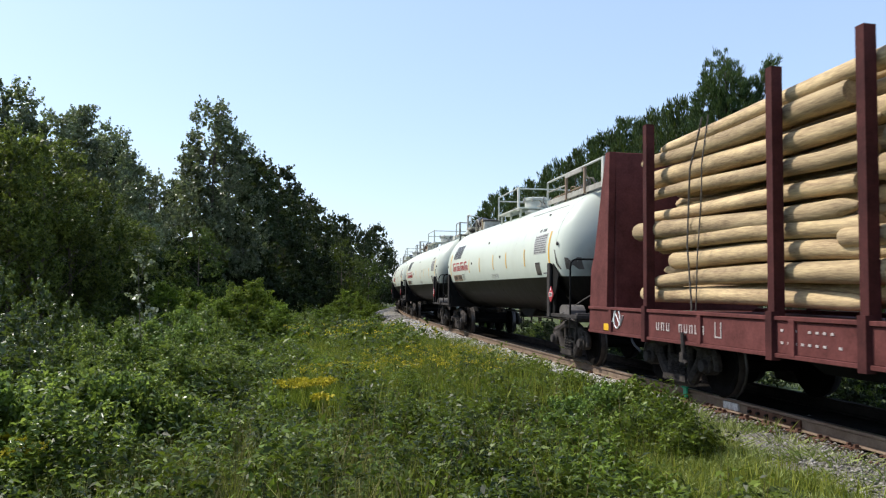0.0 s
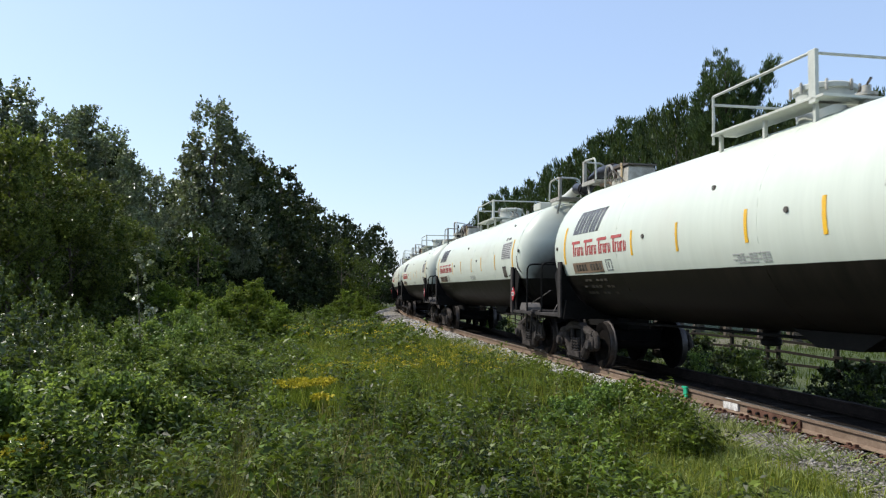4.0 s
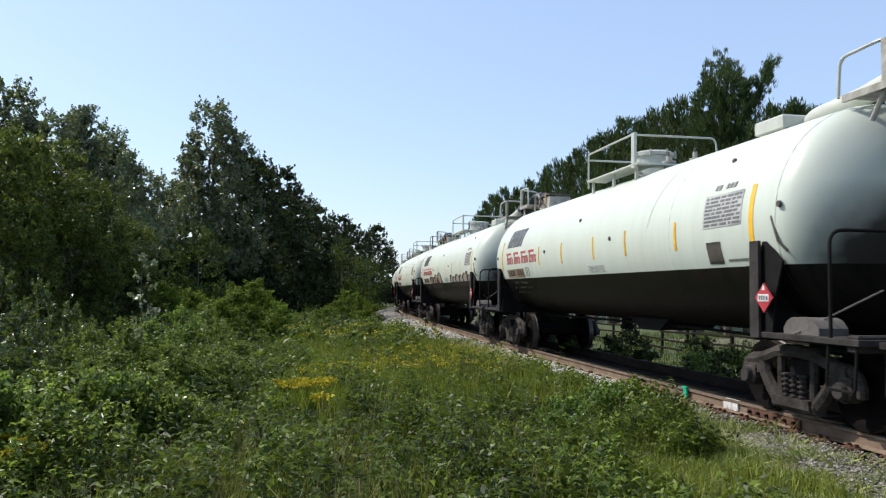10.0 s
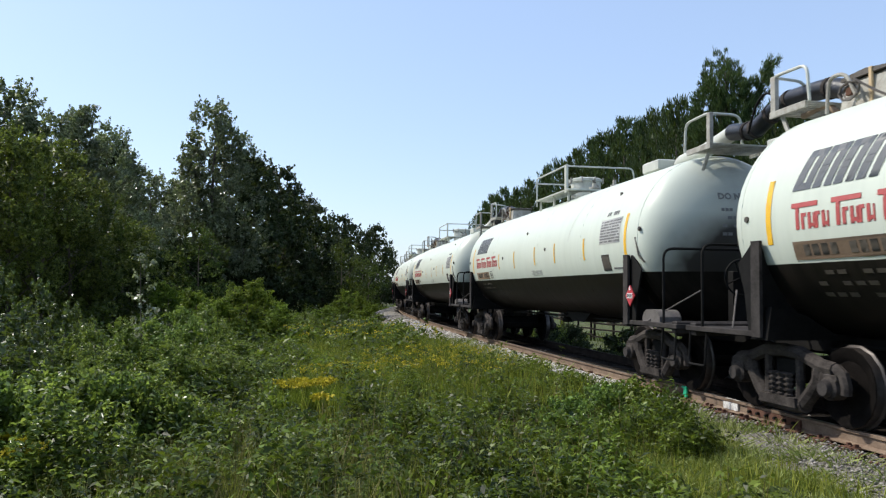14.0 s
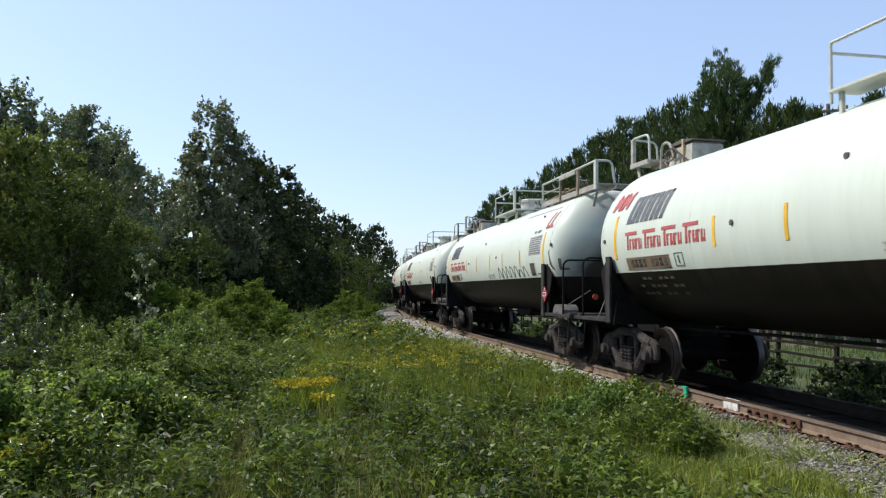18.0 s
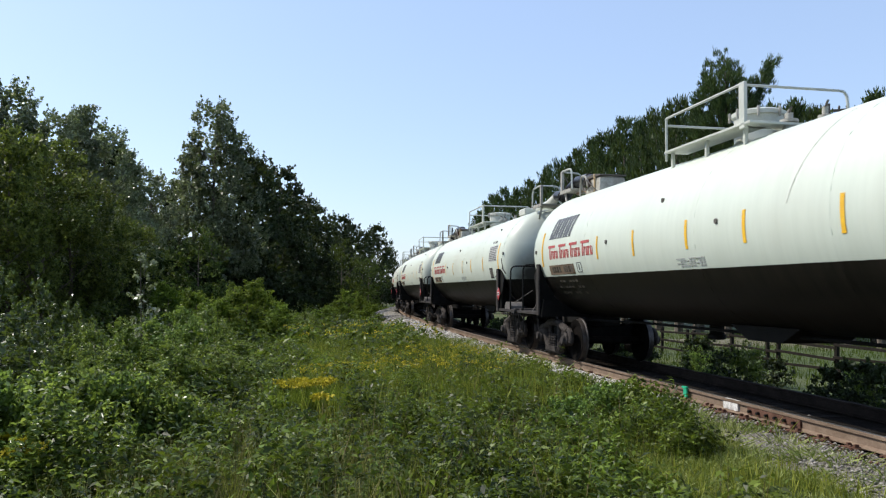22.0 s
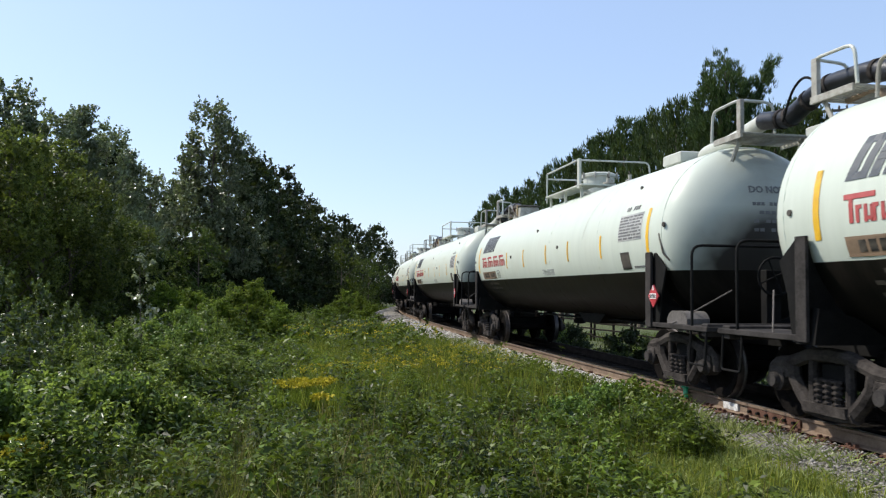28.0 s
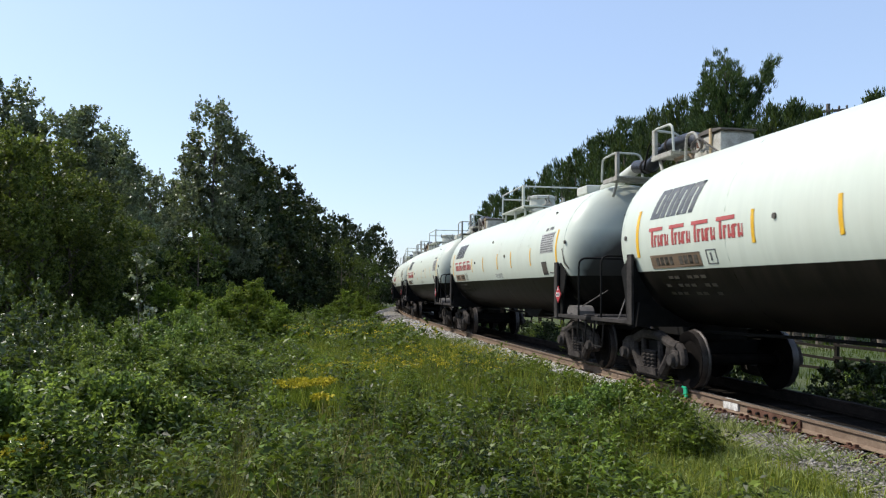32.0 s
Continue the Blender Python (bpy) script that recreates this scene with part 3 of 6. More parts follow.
        g = Geo().box((s * 7.0, -1.05, 1.015), (1.7, 0.78, 0.07)).box((s * 7.0, 1.05, 1.015), (1.7, 0.78, 0.07)).box((s * 7.72, 0, 1.0), (0.16, 2.8, 0.18))
        part("end_platform", g, M["post"], car, "dusty steel end platform")
        part("draft_sill", Geo().box((s * 6.6, 0, 0.90), (2.4, 0.46, 0.32)), M["black"], car)
        part("handrail", rail_bar([(s * 7.42, -1.42, 1.03), (s * 7.42, -1.42, 2.18), (s * 7.55, 1.42, 2.18), (s * 7.42, 1.42, 1.03)], 0.02, 0.16), M["black"], car)
        part("brace", Geo().tube([(s * 6.75, -1.38, 1.05), (s * 7.5, -0.85, 1.55)], 0.011, 6), M["dust"], car)
        for side in (-1, 1):
            part("sill_step", rail_bar([(s * 7.35, side * 1.40, 0.98), (s * 7.35, side * 1.43, 0.52), (s * 7.78, side * 1.43, 0.52), (s * 7.78, side * 1.40, 0.98)], 0.016, 0.05, 6), M["black"], car)
    part("air_reservoir", Geo().prism([(6.5, 1.05), (7.12, 1.05), (7.12, 1.13), (7.04, 1.21), (6.96, 1.24), (6.66, 1.24), (6.57, 1.2), (6.5, 1.12)], -1.34, -0.98), M["dust"], car, "pale dusty air reservoir housing")
    wheel = Geo().tube([(7.62, -0.25 + 0.27 * math.cos(a), 1.75 + 0.27 * math.sin(a)) for a in (2 * math.pi * i / 20 for i in range(21))], 0.018, 6)
    for i in range(4):
        a = i * math.pi / 2 + 0.4
        wheel.tube([(7.60, -0.25, 1.75), (7.62, -0.25 + 0.27 * math.cos(a), 1.75 + 0.27 * math.sin(a))], 0.012, 5)
    part("brake_wheel", wheel, M["black"], car)
    part("brake_stand", Geo().box((7.5, -0.25, 1.45), (0.14, 0.22, 0.8)), M["black"], car)
    # placard on its bracket by the leading post
    holder = part("placard", Geo().prism([(6.34, 1.28), (6.515, 1.455), (6.34, 1.63), (6.165, 1.455)], -1.49, -1.475), M["placard"], car, "red diamond hazard placard")
    part("placard_panel", Geo().box((6.34, -1.494, 1.455), (0.21, 0.006, 0.085)), M["chalk"], holder)
    part("placard_flame", Geo().prism([(6.31, 1.545), (6.37, 1.545), (6.355, 1.59), (6.34, 1.615), (6.322, 1.58)], -1.495, -1.491), M["chalk"], holder)
    g = Geo()
    for i in range(4):
        g.box((6.268 + 0.048 * i, -1.499, 1.455), (0.03, 0.005, 0.055))
    tagged(part("placard_number", g, M["ink"], holder), kind="stuff")
    # bottom outlet and its fairing
    part("bottom_fairing", Geo().prism([(0.35, 1.05), (0.8, 0.84), (1.6, 0.84), (2.0, 1.05)], -0.5, 0.5), M["black"], car)
    part("outlet_valve", Geo().lathe([(0.74, 0.10), (0.76, 0.15), (0.82, 0.15), (0.85, 0.12), (1.0, 0.12)], 14, "z", (-0.9, 0, 0)), M["black"], car)
    part("brake_pipe", Geo().tube([(-6.2, -0.35, 0.88), (-3, -0.35, 0.93), (3, -0.35, 0.93), (6.2, -0.35, 0.88)], 0.025, 6), M["black"], car)
    roof_fittings(car)
    trucks(car, (-6.25, 6.25))
    couplers(car, 7.96)
    return car


def roof_fittings(car):
    top = ZC + R
    # manway platform with its rails
    part("manway_platform", Geo().box((0.05, -0.62, top + 0.07), (2.3, 0.42, 0.035)).box((1.25, 0.05, top + 0.07), (0.35, 1.75, 0.035)), M["white"], car, "white steel walkway round the manway")
    for u in (-1.0, 0.1, 1.15):
        part("platform_bracket", Geo().box((u, -0.72, top - 0.08), (0.05, 0.05, 0.34)), M["white"], car)
    part("platform_post", Geo().box((1.22, -0.80, top + 0.34), (0.13, 0.05, 0.66)), M["white"], car)
    part("platform_rail", rail_bar([(-1.08, -0.80, top - 0.08), (-1.08, -0.80, 4.46), (1.2, -0.80, 4.46)], 0.021, 0.03), M["white"], car)
    part("platform_rail", rail_bar([(1.2, -0.80, 4.45), (1.22, 0.85, 4.45), (1.22, 0.92, 3.75)], 0.02, 0.12), M["white"], car)
    part("platform_rail", rail_bar([(-1.08, -0.80, 4.34), (-1.05, 0.85, 4.34), (-1.05, 0.9, 3.75)], 0.02, 0.1), M["white"], car)
    dome = part("manway", Geo().lathe([(top - 0.12, 0.36), (top + 0.38, 0.36), (top + 0.39, 0.40), (top + 0.45, 0.40), (top + 0.48, 0.34), (top + 0.50, 0.1)], 22, "z", (0.36, 0, 0)), M["white"], car, "white bolted manway dome")
    for i in range(8):
        a = i * math.pi / 4 + 0.2
        part("manway_bolt", Geo().lathe([(top + 0.34, 0.02), (top + 0.47, 0.02), (top + 0.49, 0.012)], 6, "z", (0.36 + 0.42 * math.cos(a), 0.42 * math.sin(a), 0)), M["rustywhite"], dome)
    for u, y, r, h in ((1.32, -0.15, 0.09, 0.24), (1.55, 0.25, 0.07, 0.30), (0.85, 0.1, 0.09, 0.26)):
        v = part("valve", Geo().lathe([(top - 0.05, r), (top + h * 0.4, r), (top + h * 0.45, r * 1.4), (top + h * 0.6, r * 1.4), (top + h * 0.65, r * 0.6), (top + h, r * 0.6)], 12, "z", (u, y, 0)), M["rustywhite"], car)
        part("valve_lever", Geo().tube([(u, y, top + h), (u + 0.22, y - 0.12, top + h + 0.03)], 0.016, 6), M["dark"], v)
    # leading end: a box, and the loading pipe that rises to the hose
    part("valve_box", Geo().box((4.85, -0.12, top + 0.06), (0.66, 0.6, 0.20)), M["white"], car, "white sheet-metal valve box")
    part("loading_pipe", Geo().tube(bend([(5.16, 0.0, top - 0.02), (5.3, 0.0, top + 0.10), (6.2, 0.0, top + 0.16), (7.05, 0.0, top + 0.30)], 0.15), 0.125, 16), M["white"], car, "white round-ended loading pipe")
    for s, z, c in ((1, top + 0.03, 0.0), (-1, top + 0.14, 0.24)):
        for y in (-0.57, 0.57):
            part("walkway_beam", Geo().box((s * (6.95 - c), y, z - 0.02), (0.75, 0.04, 0.09)), M["rustywhite"], car)
        g = Geo()
        for i in range(9):
            g.box((s * (6.58 - c + 0.0925 * i), 0, z), (0.045, 1.12, 0.03))
        tagged(part("end_walkway", g, M["rustywhite"], car, "grated white walkway over the tank's end"), kind="stuff")
        for y in (-0.5, 0.5):
            part("walkway_leg", Geo().tube([(s * (7.2 - c), y, z), (s * (6.98 - c), y * 1.04, z - 0.36)], 0.03, 6), M["rustywhite"], car)
        part("walkway_post", Geo().box((s * (7.26 - c), -0.55, z + 0.25), (0.10, 0.06, 0.52)), M["rustywhite"], car)
        part("walkway_rail", rail_bar([(s * (6.5 - c), -0.58, z), (s * (6.54 - c), -0.58, z + 0.48), (s * (7.26 - c), -0.58, z + 0.50), (s * (7.30 - c), -0.05, z + 0.48), (s * (7.30 - c), -0.02, z)], 0.022, 0.14), M["white"], car)
    part("hose_bracket", Geo().box((-7.25, 0, top - 0.18), (0.5, 0.7, 0.12)).box((-7.45, -0.2, top - 0.35), (0.09, 0.09, 0.5), Matrix.Rotation(0.7, 3, "Y")), M["white"], car)
    box = part("valve_box", Geo().box((-5.62, 0.0, top + 0.12), (0.82, 0.64, 0.38), None, 0.9), M["rustywhite"], car, "worn white valve box")
    part("lid", Geo().prism([(-6.02, top + 0.315), (-5.2, top + 0.315), (-5.2, top + 0.34), (-5.6, top + 0.39), (-6.02, top + 0.36)], -0.32, 0.32), M["dark"], box, "dark rusted box lid")
    part("strap", Geo().box((-5.5, -0.325, top + 0.15), (0.045, 0.03, 0.46)), M["tan"], box, "tan steel strap")
    part("hasp", Geo().box((-5.85, -0.325, top + 0.2), (0.10, 0.05, 0.16)), M["rust"], box)
    loop = [(-5.72 + (0.12 + 0.005 * i) * math.cos(0.8 * i), -0.40 - 0.004 * i, top + 0.14 + (0.08 + 0.003 * i) * math.sin(0.8 * i)) for i in range(18)]
    part("coiled_cable", Geo().tube(loop + [(-5.35, -0.42, top + 0.06), (-5.15, -0.40, top - 0.06)], 0.016, 5), M["dark"], car)
    part("drain_pipe", rail_bar([(-6.3, -0.15, top + 0.02), (-6.45, -0.2, top + 0.16), (-6.9, -0.2, top + 0.10)], 0.045, 0.1), M["clay"], car)
    g = rail_bar([(-6.15, -0.42, top - 0.05), (-6.1, -0.42, top + 0.40), (-5.8, -0.42, top + 0.38), (-5.6, -0.42, top)], 0.025, 0.2)
    part("valve_loop", g, M["rustywhite"], car)
    part("valve_loop", rail_bar([(-6.2, 0.2, top - 0.05), (-6.15, 0.2, top + 0.34), (-5.85, 0.2, top + 0.34), (-5.6, 0.2, top)], 0.025, 0.2), M["tan"], car)
    # the hose that reaches back to the next car
    zz = top + 0.42
    path = bend([(-6.1, 0.0, top + 0.25), (-6.6, 0.0, zz + 0.02), (-7.45, 0.0, zz + 0.06), (-7.9, 0.0, zz - 0.05), (-8.3, 0.0, top + 0.20), (-8.95, 0.0, top + 0.30)], 0.3)
    hose = part("loading_hose", Geo().tube(path, 0.135, 14), M["hose"], car, "thick black rubber loading hose")
    for i in (3, 8, 13, 18, 22):
        p, q = Vector(path[min(i, len(path) - 2)]), Vector(path[min(i + 1, len(path) - 1)])
        d = (q - p).normalized() * 0.03
        part("hose_clamp", Geo().tube([p - d, p + d], 0.15, 14), M["cast"], hose)
    part("safety_cable", rail_bar([(-7.3, -0.3, zz), (-7.6, -0.28, zz + 0.2), (-7.95, -0.22, zz + 0.1), (-8.2, -0.2, zz - 0.3)], 0.018, 0.2), M["black"], car)


def end_deck(car, letters):
    """The long railed walkway and the red letters at a string's leading end."""
    top = ZC + R - 0.10
    fore = ("valve_box", "loading_pipe", "end_walkway", "walkway_beam", "walkway_leg", "walkway_post", "walkway_rail")
    for o in [o for o in car.children if o.name.split(".")[0] in fore and o.data.vertices[0].co.x > 0]:
        bpy.data.objects.remove(o)
    g = Geo().box((5.5, -0.66, top + 0.06), (3.9, 0.03, 0.12)).box((5.5, -0.26, top + 0.06), (3.9, 0.03, 0.12)).box((7.1, 0.62, top + 0.06), (0.75, 0.03, 0.12))
    for i in range(34):
        g.box((3.6 + 0.115 * i, -0.46 if i < 28 else 0.0, top + 0.10), (0.05, 0.40 if i < 28 else 1.28, 0.03))
    tagged(part("long_walkway", g, M["rustywhite"], car, "long grated white walkway with rusty edges"), kind="stuff")
    part("long_rail", rail_bar([(3.57, -0.68, top - 0.02), (3.57, -0.68, top + 0.58), (7.36, -0.68, top + 0.60)], 0.026, 0.04), M["white"], car)
    part("long_rail", rail_bar([(7.36, -0.68, top + 0.60), (7.44, -0.36, top + 0.60), (7.46, -0.30, top + 0.12)], 0.026, 0.14), M["white"], car)
    part("long_rail", rail_bar([(3.57, -0.68, top + 0.33), (4.95, -0.68, top + 0.33)], 0.02), M["rustywhite"], car)
    part("rail_post", Geo().box((7.36, -0.68, top + 0.30), (0.12, 0.06, 0.64)), M["white"], car)
    for u in (5.0, 6.25):
        part("rail_post", Geo().box((u, -0.68, top + 0.28), (0.07, 0.05, 0.6)), M["brown"], car)
    for y in (-0.6, 0.55):
        part("walkway_leg", Geo().tube([(7.30, y, top + 0.05), (7.05, y * 1.02, top - 0.34)], 0.03, 6), M["rustywhite"], car)
    for u in (4.35, 4.75, 5.15):
        v = part("valve", Geo().lathe([(top, 0.06), (top + 0.2, 0.06), (top + 0.22, 0.11), (top + 0.28, 0.11), (top + 0.30, 0.04), (top + 0.40, 0.04)], 12, "z", (u, 0.0, 0)), M["brown"], car)
        part("valve_lever", Geo().tube([(u, 0, top + 0.38), (u + 0.2, -0.15, top + 0.42)], 0.018, 6), M["dark"], v)
    part("pipe_run", rail_bar([(3.9, -0.15, top + 0.04), (4.1, -0.15, top + 0.20), (5.6, -0.12, top + 0.22), (5.9, 0.1, top + 0.02)], 0.05, 0.15), M["brown"], car)
    part("rail_board", Geo().box((5.55, -0.69, top + 0.545), (1.15, 0.035, 0.10)), M["rustywhite"], car, "rusty flat board on the rail")
    for u, h in ((4.15, 0.24), (4.55, 0.36), (5.05, 0.30), (5.45, 0.46), (5.75, 0.40)):
        part("vent_pipe", rail_bar([(u, -0.42, top + 0.04), (u + 0.03, -0.42, top + h), (u + 0.24, -0.36, top + h - 0.03), (u + 0.26, -0.3, top + 0.06)], 0.02, 0.09, 6), M["umber" if u < 5 else "dark"], car, "thin rusty vent pipe")
    part("pipe_run", rail_bar([(3.85, -0.62, top + 0.14), (4.6, -0.60, top + 0.17), (5.7, -0.58, top + 0.20)], 0.024, 0.1, 6), M["umber"], car)
    part("seam_line", on_skin(Geo(), 3.2, 6.0, 3.44, 3.455, 0, 0.005, 2), M["dark"], car)
    if letters != "MM":
        string_mark(letters, 0.52, 5.80, 2.97).parent = car
    string_mark(letters[0], 0.34, 6.72, 2.0, "dark").parent = car


def string_mark(word, size, u, z, mat="red"):
    """Letters that follow the tank's side and head."""
    txt = bpy.data.curves.new("letters", "FONT")
    txt.body, txt.size, txt.extrude, txt.resolution_u, txt.offset = word, size, 0.002, 2, 0.010
    txt.shear = 0.3 if mat == "red" else 0.0
    ob = new("letters", txt)
    me = bpy.data.meshes.new_from_object(ob)
    bpy.data.objects.remove(ob)
    bm = bmesh.new()
    bm.from_mesh(me)
    bmesh.ops.triangulate(bm, faces=bm.faces)
    for cut in range(4):
        bmesh.ops.subdivide_edges(bm, edges=[e for e in bm.edges if e.calc_length() > 0.09], cuts=1)
        bmesh.ops.triangulate(bm, faces=bm.faces)
    bm.to_mesh(me)
    bm.free()
    for v in me.vertices:
        a, b, c = v.co
        uu, zz = u + a, z + b
        rad = R * math.sqrt(max(1 - (max(abs(uu) - 6.45, 0) / 0.75) ** 2, 0.02))
        v.co = Vector((uu, -math.sqrt(max((rad + 0.010 + c) ** 2 - (zz - ZC) ** 2, 0)), zz))
    me.materials.append(M[mat])
    return tagged(new("string_letters", me), "string letters in %s paint" % mat)


def graffiti(car, kind):
    tank = next(o for o in car.children if o.name.startswith("tank") and o.data)
    rng = random.Random(kind * 7 + 1)
    if kind == 0:        # tan rounded throw-up letters that run down into the black half
        for u, w, h in ((-3.35, 0.50, 0.28), (-2.90, 0.36, 0.26), (-2.60, 0.60, 0.25), (-2.06, 0.62, 0.34), (-1.58, 0.50, 0.16), (-1.24, 0.88, 0.40)):
            blob(tank, u + w / 2, w * 0.5, 1.866 + h, "clay", "dark")
        for u, w, h in ((1.75, 0.58, 0.26), (2.32, 0.55, 0.20), (2.86, 0.74, 0.26), (3.6, 0.70, 0.22), (4.3, 0.78, 0.27), (5.08, 0.80, 0.20)):
            blob(tank, u + w / 2, w * 0.5, 1.866 + h, "ash", "umber")
    elif kind == 1:      # mustard-brown blocks at the leading half
        for u0, u1, z1, lean in ((1.75, 2.05, 2.04, 0.02), (2.25, 3.0, 2.25, 0.03), (4.55, 5.3, 2.34, 0.06)):
            part("graffiti_block", on_skin(Geo(), u0, u1, 1.868, z1, lean, 0.007), M["umber"], tank, "painted graffiti block")
        g, k = Geo(), 16
        rim = [skin(3.72 + 0.63 * math.cos(math.pi * i / k), 1.868 + 0.40 * math.sin(math.pi * i / k) ** 0.7, 0.007) for i in range(k + 1)]
        low = [skin(p[0], 1.866, 0.007) for p in rim]
        mid = [skin(p[0], (p[2] + 1.866) / 2, 0.007) for p in rim]
        g.add(rim + mid + low, [(r * (k + 1) + i, r * (k + 1) + i + 1, (r + 1) * (k + 1) + i + 1, (r + 1) * (k + 1) + i) for r in range(2) for i in range(k)])
        part("graffiti_letter", g, M["umber"], tank, "painted graffiti mound")
    elif kind == 4:      # dull tag on the black half
        for i, (u, w) in enumerate(((1.6, 0.9), (2.3, 0.9), (3.0, 0.7))):
            part("graffiti_smear", on_skin(Geo(), u, u + w * 0.7, 1.40 + 0.06 * i, 1.72 + 0.04 * i, 0.15, 0.006), M["stain"], tank)
    elif kind == 2:      # black hollow scrawl
        for i in range(7):
            u = 1.7 + 0.42 * i
            g = Geo()
            pts = [skin(u, 1.88), skin(u + 0.04, 2.08 + rng.uniform(-0.06, 0.14)), skin(u + 0.25, 2.04 + rng.uniform(0, 0.1)), skin(u + 0.36, 1.9)]
            part("graffiti_stroke", Geo().tube(bend(pts, 0.08), 0.014, 5), M["ink"], tank)
    elif kind == 3:      # pale wash of overpaint
        for u0, u1, z1 in ((-2.7, -0.2, 2.07), (0.1, 2.9, 2.05), (2.9, 4.95, 2.1)):
            part("overpaint_patch", on_skin(Geo(), u0, u1, 1.875, z1, 0.08), M["grey"], tank, "grey overpaint patch")


def blob(tank, u, a, top, fill, edge):
    """A rounded graffiti letter with a darker rim; its foot is lost in the black half."""
    n = 14
    arch = [(u - a * math.cos(math.pi * i / n), 1.866 + (top - 1.866) * math.sin(math.pi * i / n) ** 0.6) for i in range(n + 1)]

    def fan(foot, crest, off):
        rows = [[skin(x, lo + (hi - lo) * r / 3, off) for x, lo, hi in zip([p[0] for p in arch], foot, crest)] for r in range(4)]
        w = n + 1
        return Geo().add([p for row in rows for p in row], [(r * w + i, r * w + i + 1, (r + 1) * w + i + 1, (r + 1) * w + i) for r in range(3) for i in range(n)])

    part("graffiti_letter", fan([1.868] * (n + 1), [p[1] for p in arch], 0.008), M[fill], tank, "painted graffiti letter")
    part("graffiti_shadow", fan([1.868 - 0.85 * (top - 1.82) * math.sin(math.pi * i / n) ** 0.5 - 0.01 for i in range(n + 1)], [1.860] * (n + 1), 0.008), M["stain"], tank, "graffiti paint faded over the black half")
    part("graffiti_outline", Geo().tube([skin(x, z, 0.008) for x, z in arch], 0.022, 5), M[edge], tank)


# ---- log car ----
def log_car():
    car = new("log_car")
    tagged(car, "maroon bulkhead flat car stacked with peeled logs", "railway car")
    part("deck", Geo().box((0, 0, 1.12), (18.2, 2.7, 0.12)), M["maroon"], car)
    for side in (-1, 1):
        part("side_sill", Geo().box((0, side * 1.44, 1.01), (18.4, 0.10, 0.38)), M["maroon"], car, "faded maroon side sill")
        for z in (1.225, 0.80):
            part("sill_flange", Geo().box((0, side * 1.45, z), (18.4, 0.14, 0.05)), M["maroon"], car)
    for u in (-8.2, -5.2, -1.6, -3.2, 1.4, 3.2, 5.2, 8.2):
        part("sill_rib", Geo().box((u, -1.5, 1.01), (0.10, 0.05, 0.42)), M["maroon"], car)
    part("centre_sill", Geo().prism([(-8.8, 0.75), (-4.8, 0.75), (-4.2, 0.5), (4.2, 0.5), (4.8, 0.75), (8.8, 0.75), (8.8, 1.07), (-8.8, 1.07)], -0.35, 0.35), M["black"], car)
    for s in (-1, 1):
        part("bulkhead", Geo().box((s * 8.38, 0, 2.6), (0.12, 2.7, 2.8)), M["maroon"], car, "tall maroon bulkhead wall")
        for y in (-0.8, 0.0, 0.8):
            part("bulkhead_rib", Geo().box((s * 8.50, y, 2.5), (0.14, 0.10, 2.6)), M["maroon"], car)
        for side in (-1, 1):
            part("bulkhead_post", Geo().prism([(s * 8.45, 0.82), (s * 9.25, 0.82), (s * 9.15, 1.95), (s * 9.0, 2.2), (s * 8.48, 4.0), (s * 8.30, 4.0)], side * 1.36, side * 1.48), M["maroon"], car)
    for u in (-6.85, -3.58, -2.08, 0.0, 2.08, 3.58, 6.85):
        for side in (-1, 1):
            g = Geo().prism([(u - 0.06, side * 1.37), (u + 0.06, side * 1.37), (u + 0.06, side * 1.51), (u - 0.06, side * 1.51)], 1.2, 4.17, "z")
            g.prism([(u - 0.085, side * 1.46), (u + 0.085, side * 1.46), (u + 0.06, side * 1.55), (u - 0.06, side * 1.55)], 0.74, 1.3, "z")
            part("stake", g, M["stake"], car, "maroon steel stake")
    part("yellow_mark", Geo().box((-8.35, -1.497, 0.90), (0.34, 0.004, 0.12)), M["yellow"], car)
    for i, u in enumerate((-6.45, -6.29, -6.13, -5.75, -5.60, -5.45, -5.30, -5.15)):
        g = Geo().box((u - 0.035, -1.497, 1.0), (0.022, 0.005, 0.12)).box((u + 0.035, -1.497, 1.0), (0.022, 0.005, 0.12))
        g.box((u, -1.497, 1.05 if i % 2 else 0.95), (0.06, 0.005, 0.022))
        part("reporting_mark", g, M["worn"], car)
    g = Geo().box((-4.75, -1.497, 0.93), (0.16, 0.005, 0.02)).box((-4.82, -1.497, 1.03), (0.02, 0.005, 0.2)).box((-4.68, -1.497, 1.03), (0.02, 0.005, 0.2))
    part("stencil_box", g, M["worn"], car)
    rng = random.Random(3)
    g = Geo()
    for row in range(2):
        for i in range(9):
            if rng.random() < 0.8:
                g.box((-3.4 + 0.12 * i, -1.497, 0.95 + 0.14 * row), (0.045, 0.005, 0.028))
    part("stencil_print", g, M["worn"], car)
    g = Geo().tube([(-7.95 + 0.13 * math.cos(t), -1.5, 1.06 + 0.16 * math.sin(t)) for t in (0.45 * i for i in range(15))], 0.012, 5)
    g.tube([(-8.15, -1.5, 1.0), (-8.0, -1.5, 1.14), (-7.82, -1.5, 0.95), (-7.7, -1.5, 1.12)], 0.012, 5)
    part("graffiti_scrawl", g, M["chalk"], car)
    part("tie_down_strap", Geo().tube([(-5.35, -1.36, 3.98), (-5.45, -1.40, 3.60), (-5.66, -1.38, 3.3), (-5.68, -1.42, 2.2), (-5.60, -1.40, 1.3), (-5.62, -1.53, 0.75)], 0.013, 6), M["dark"], car)
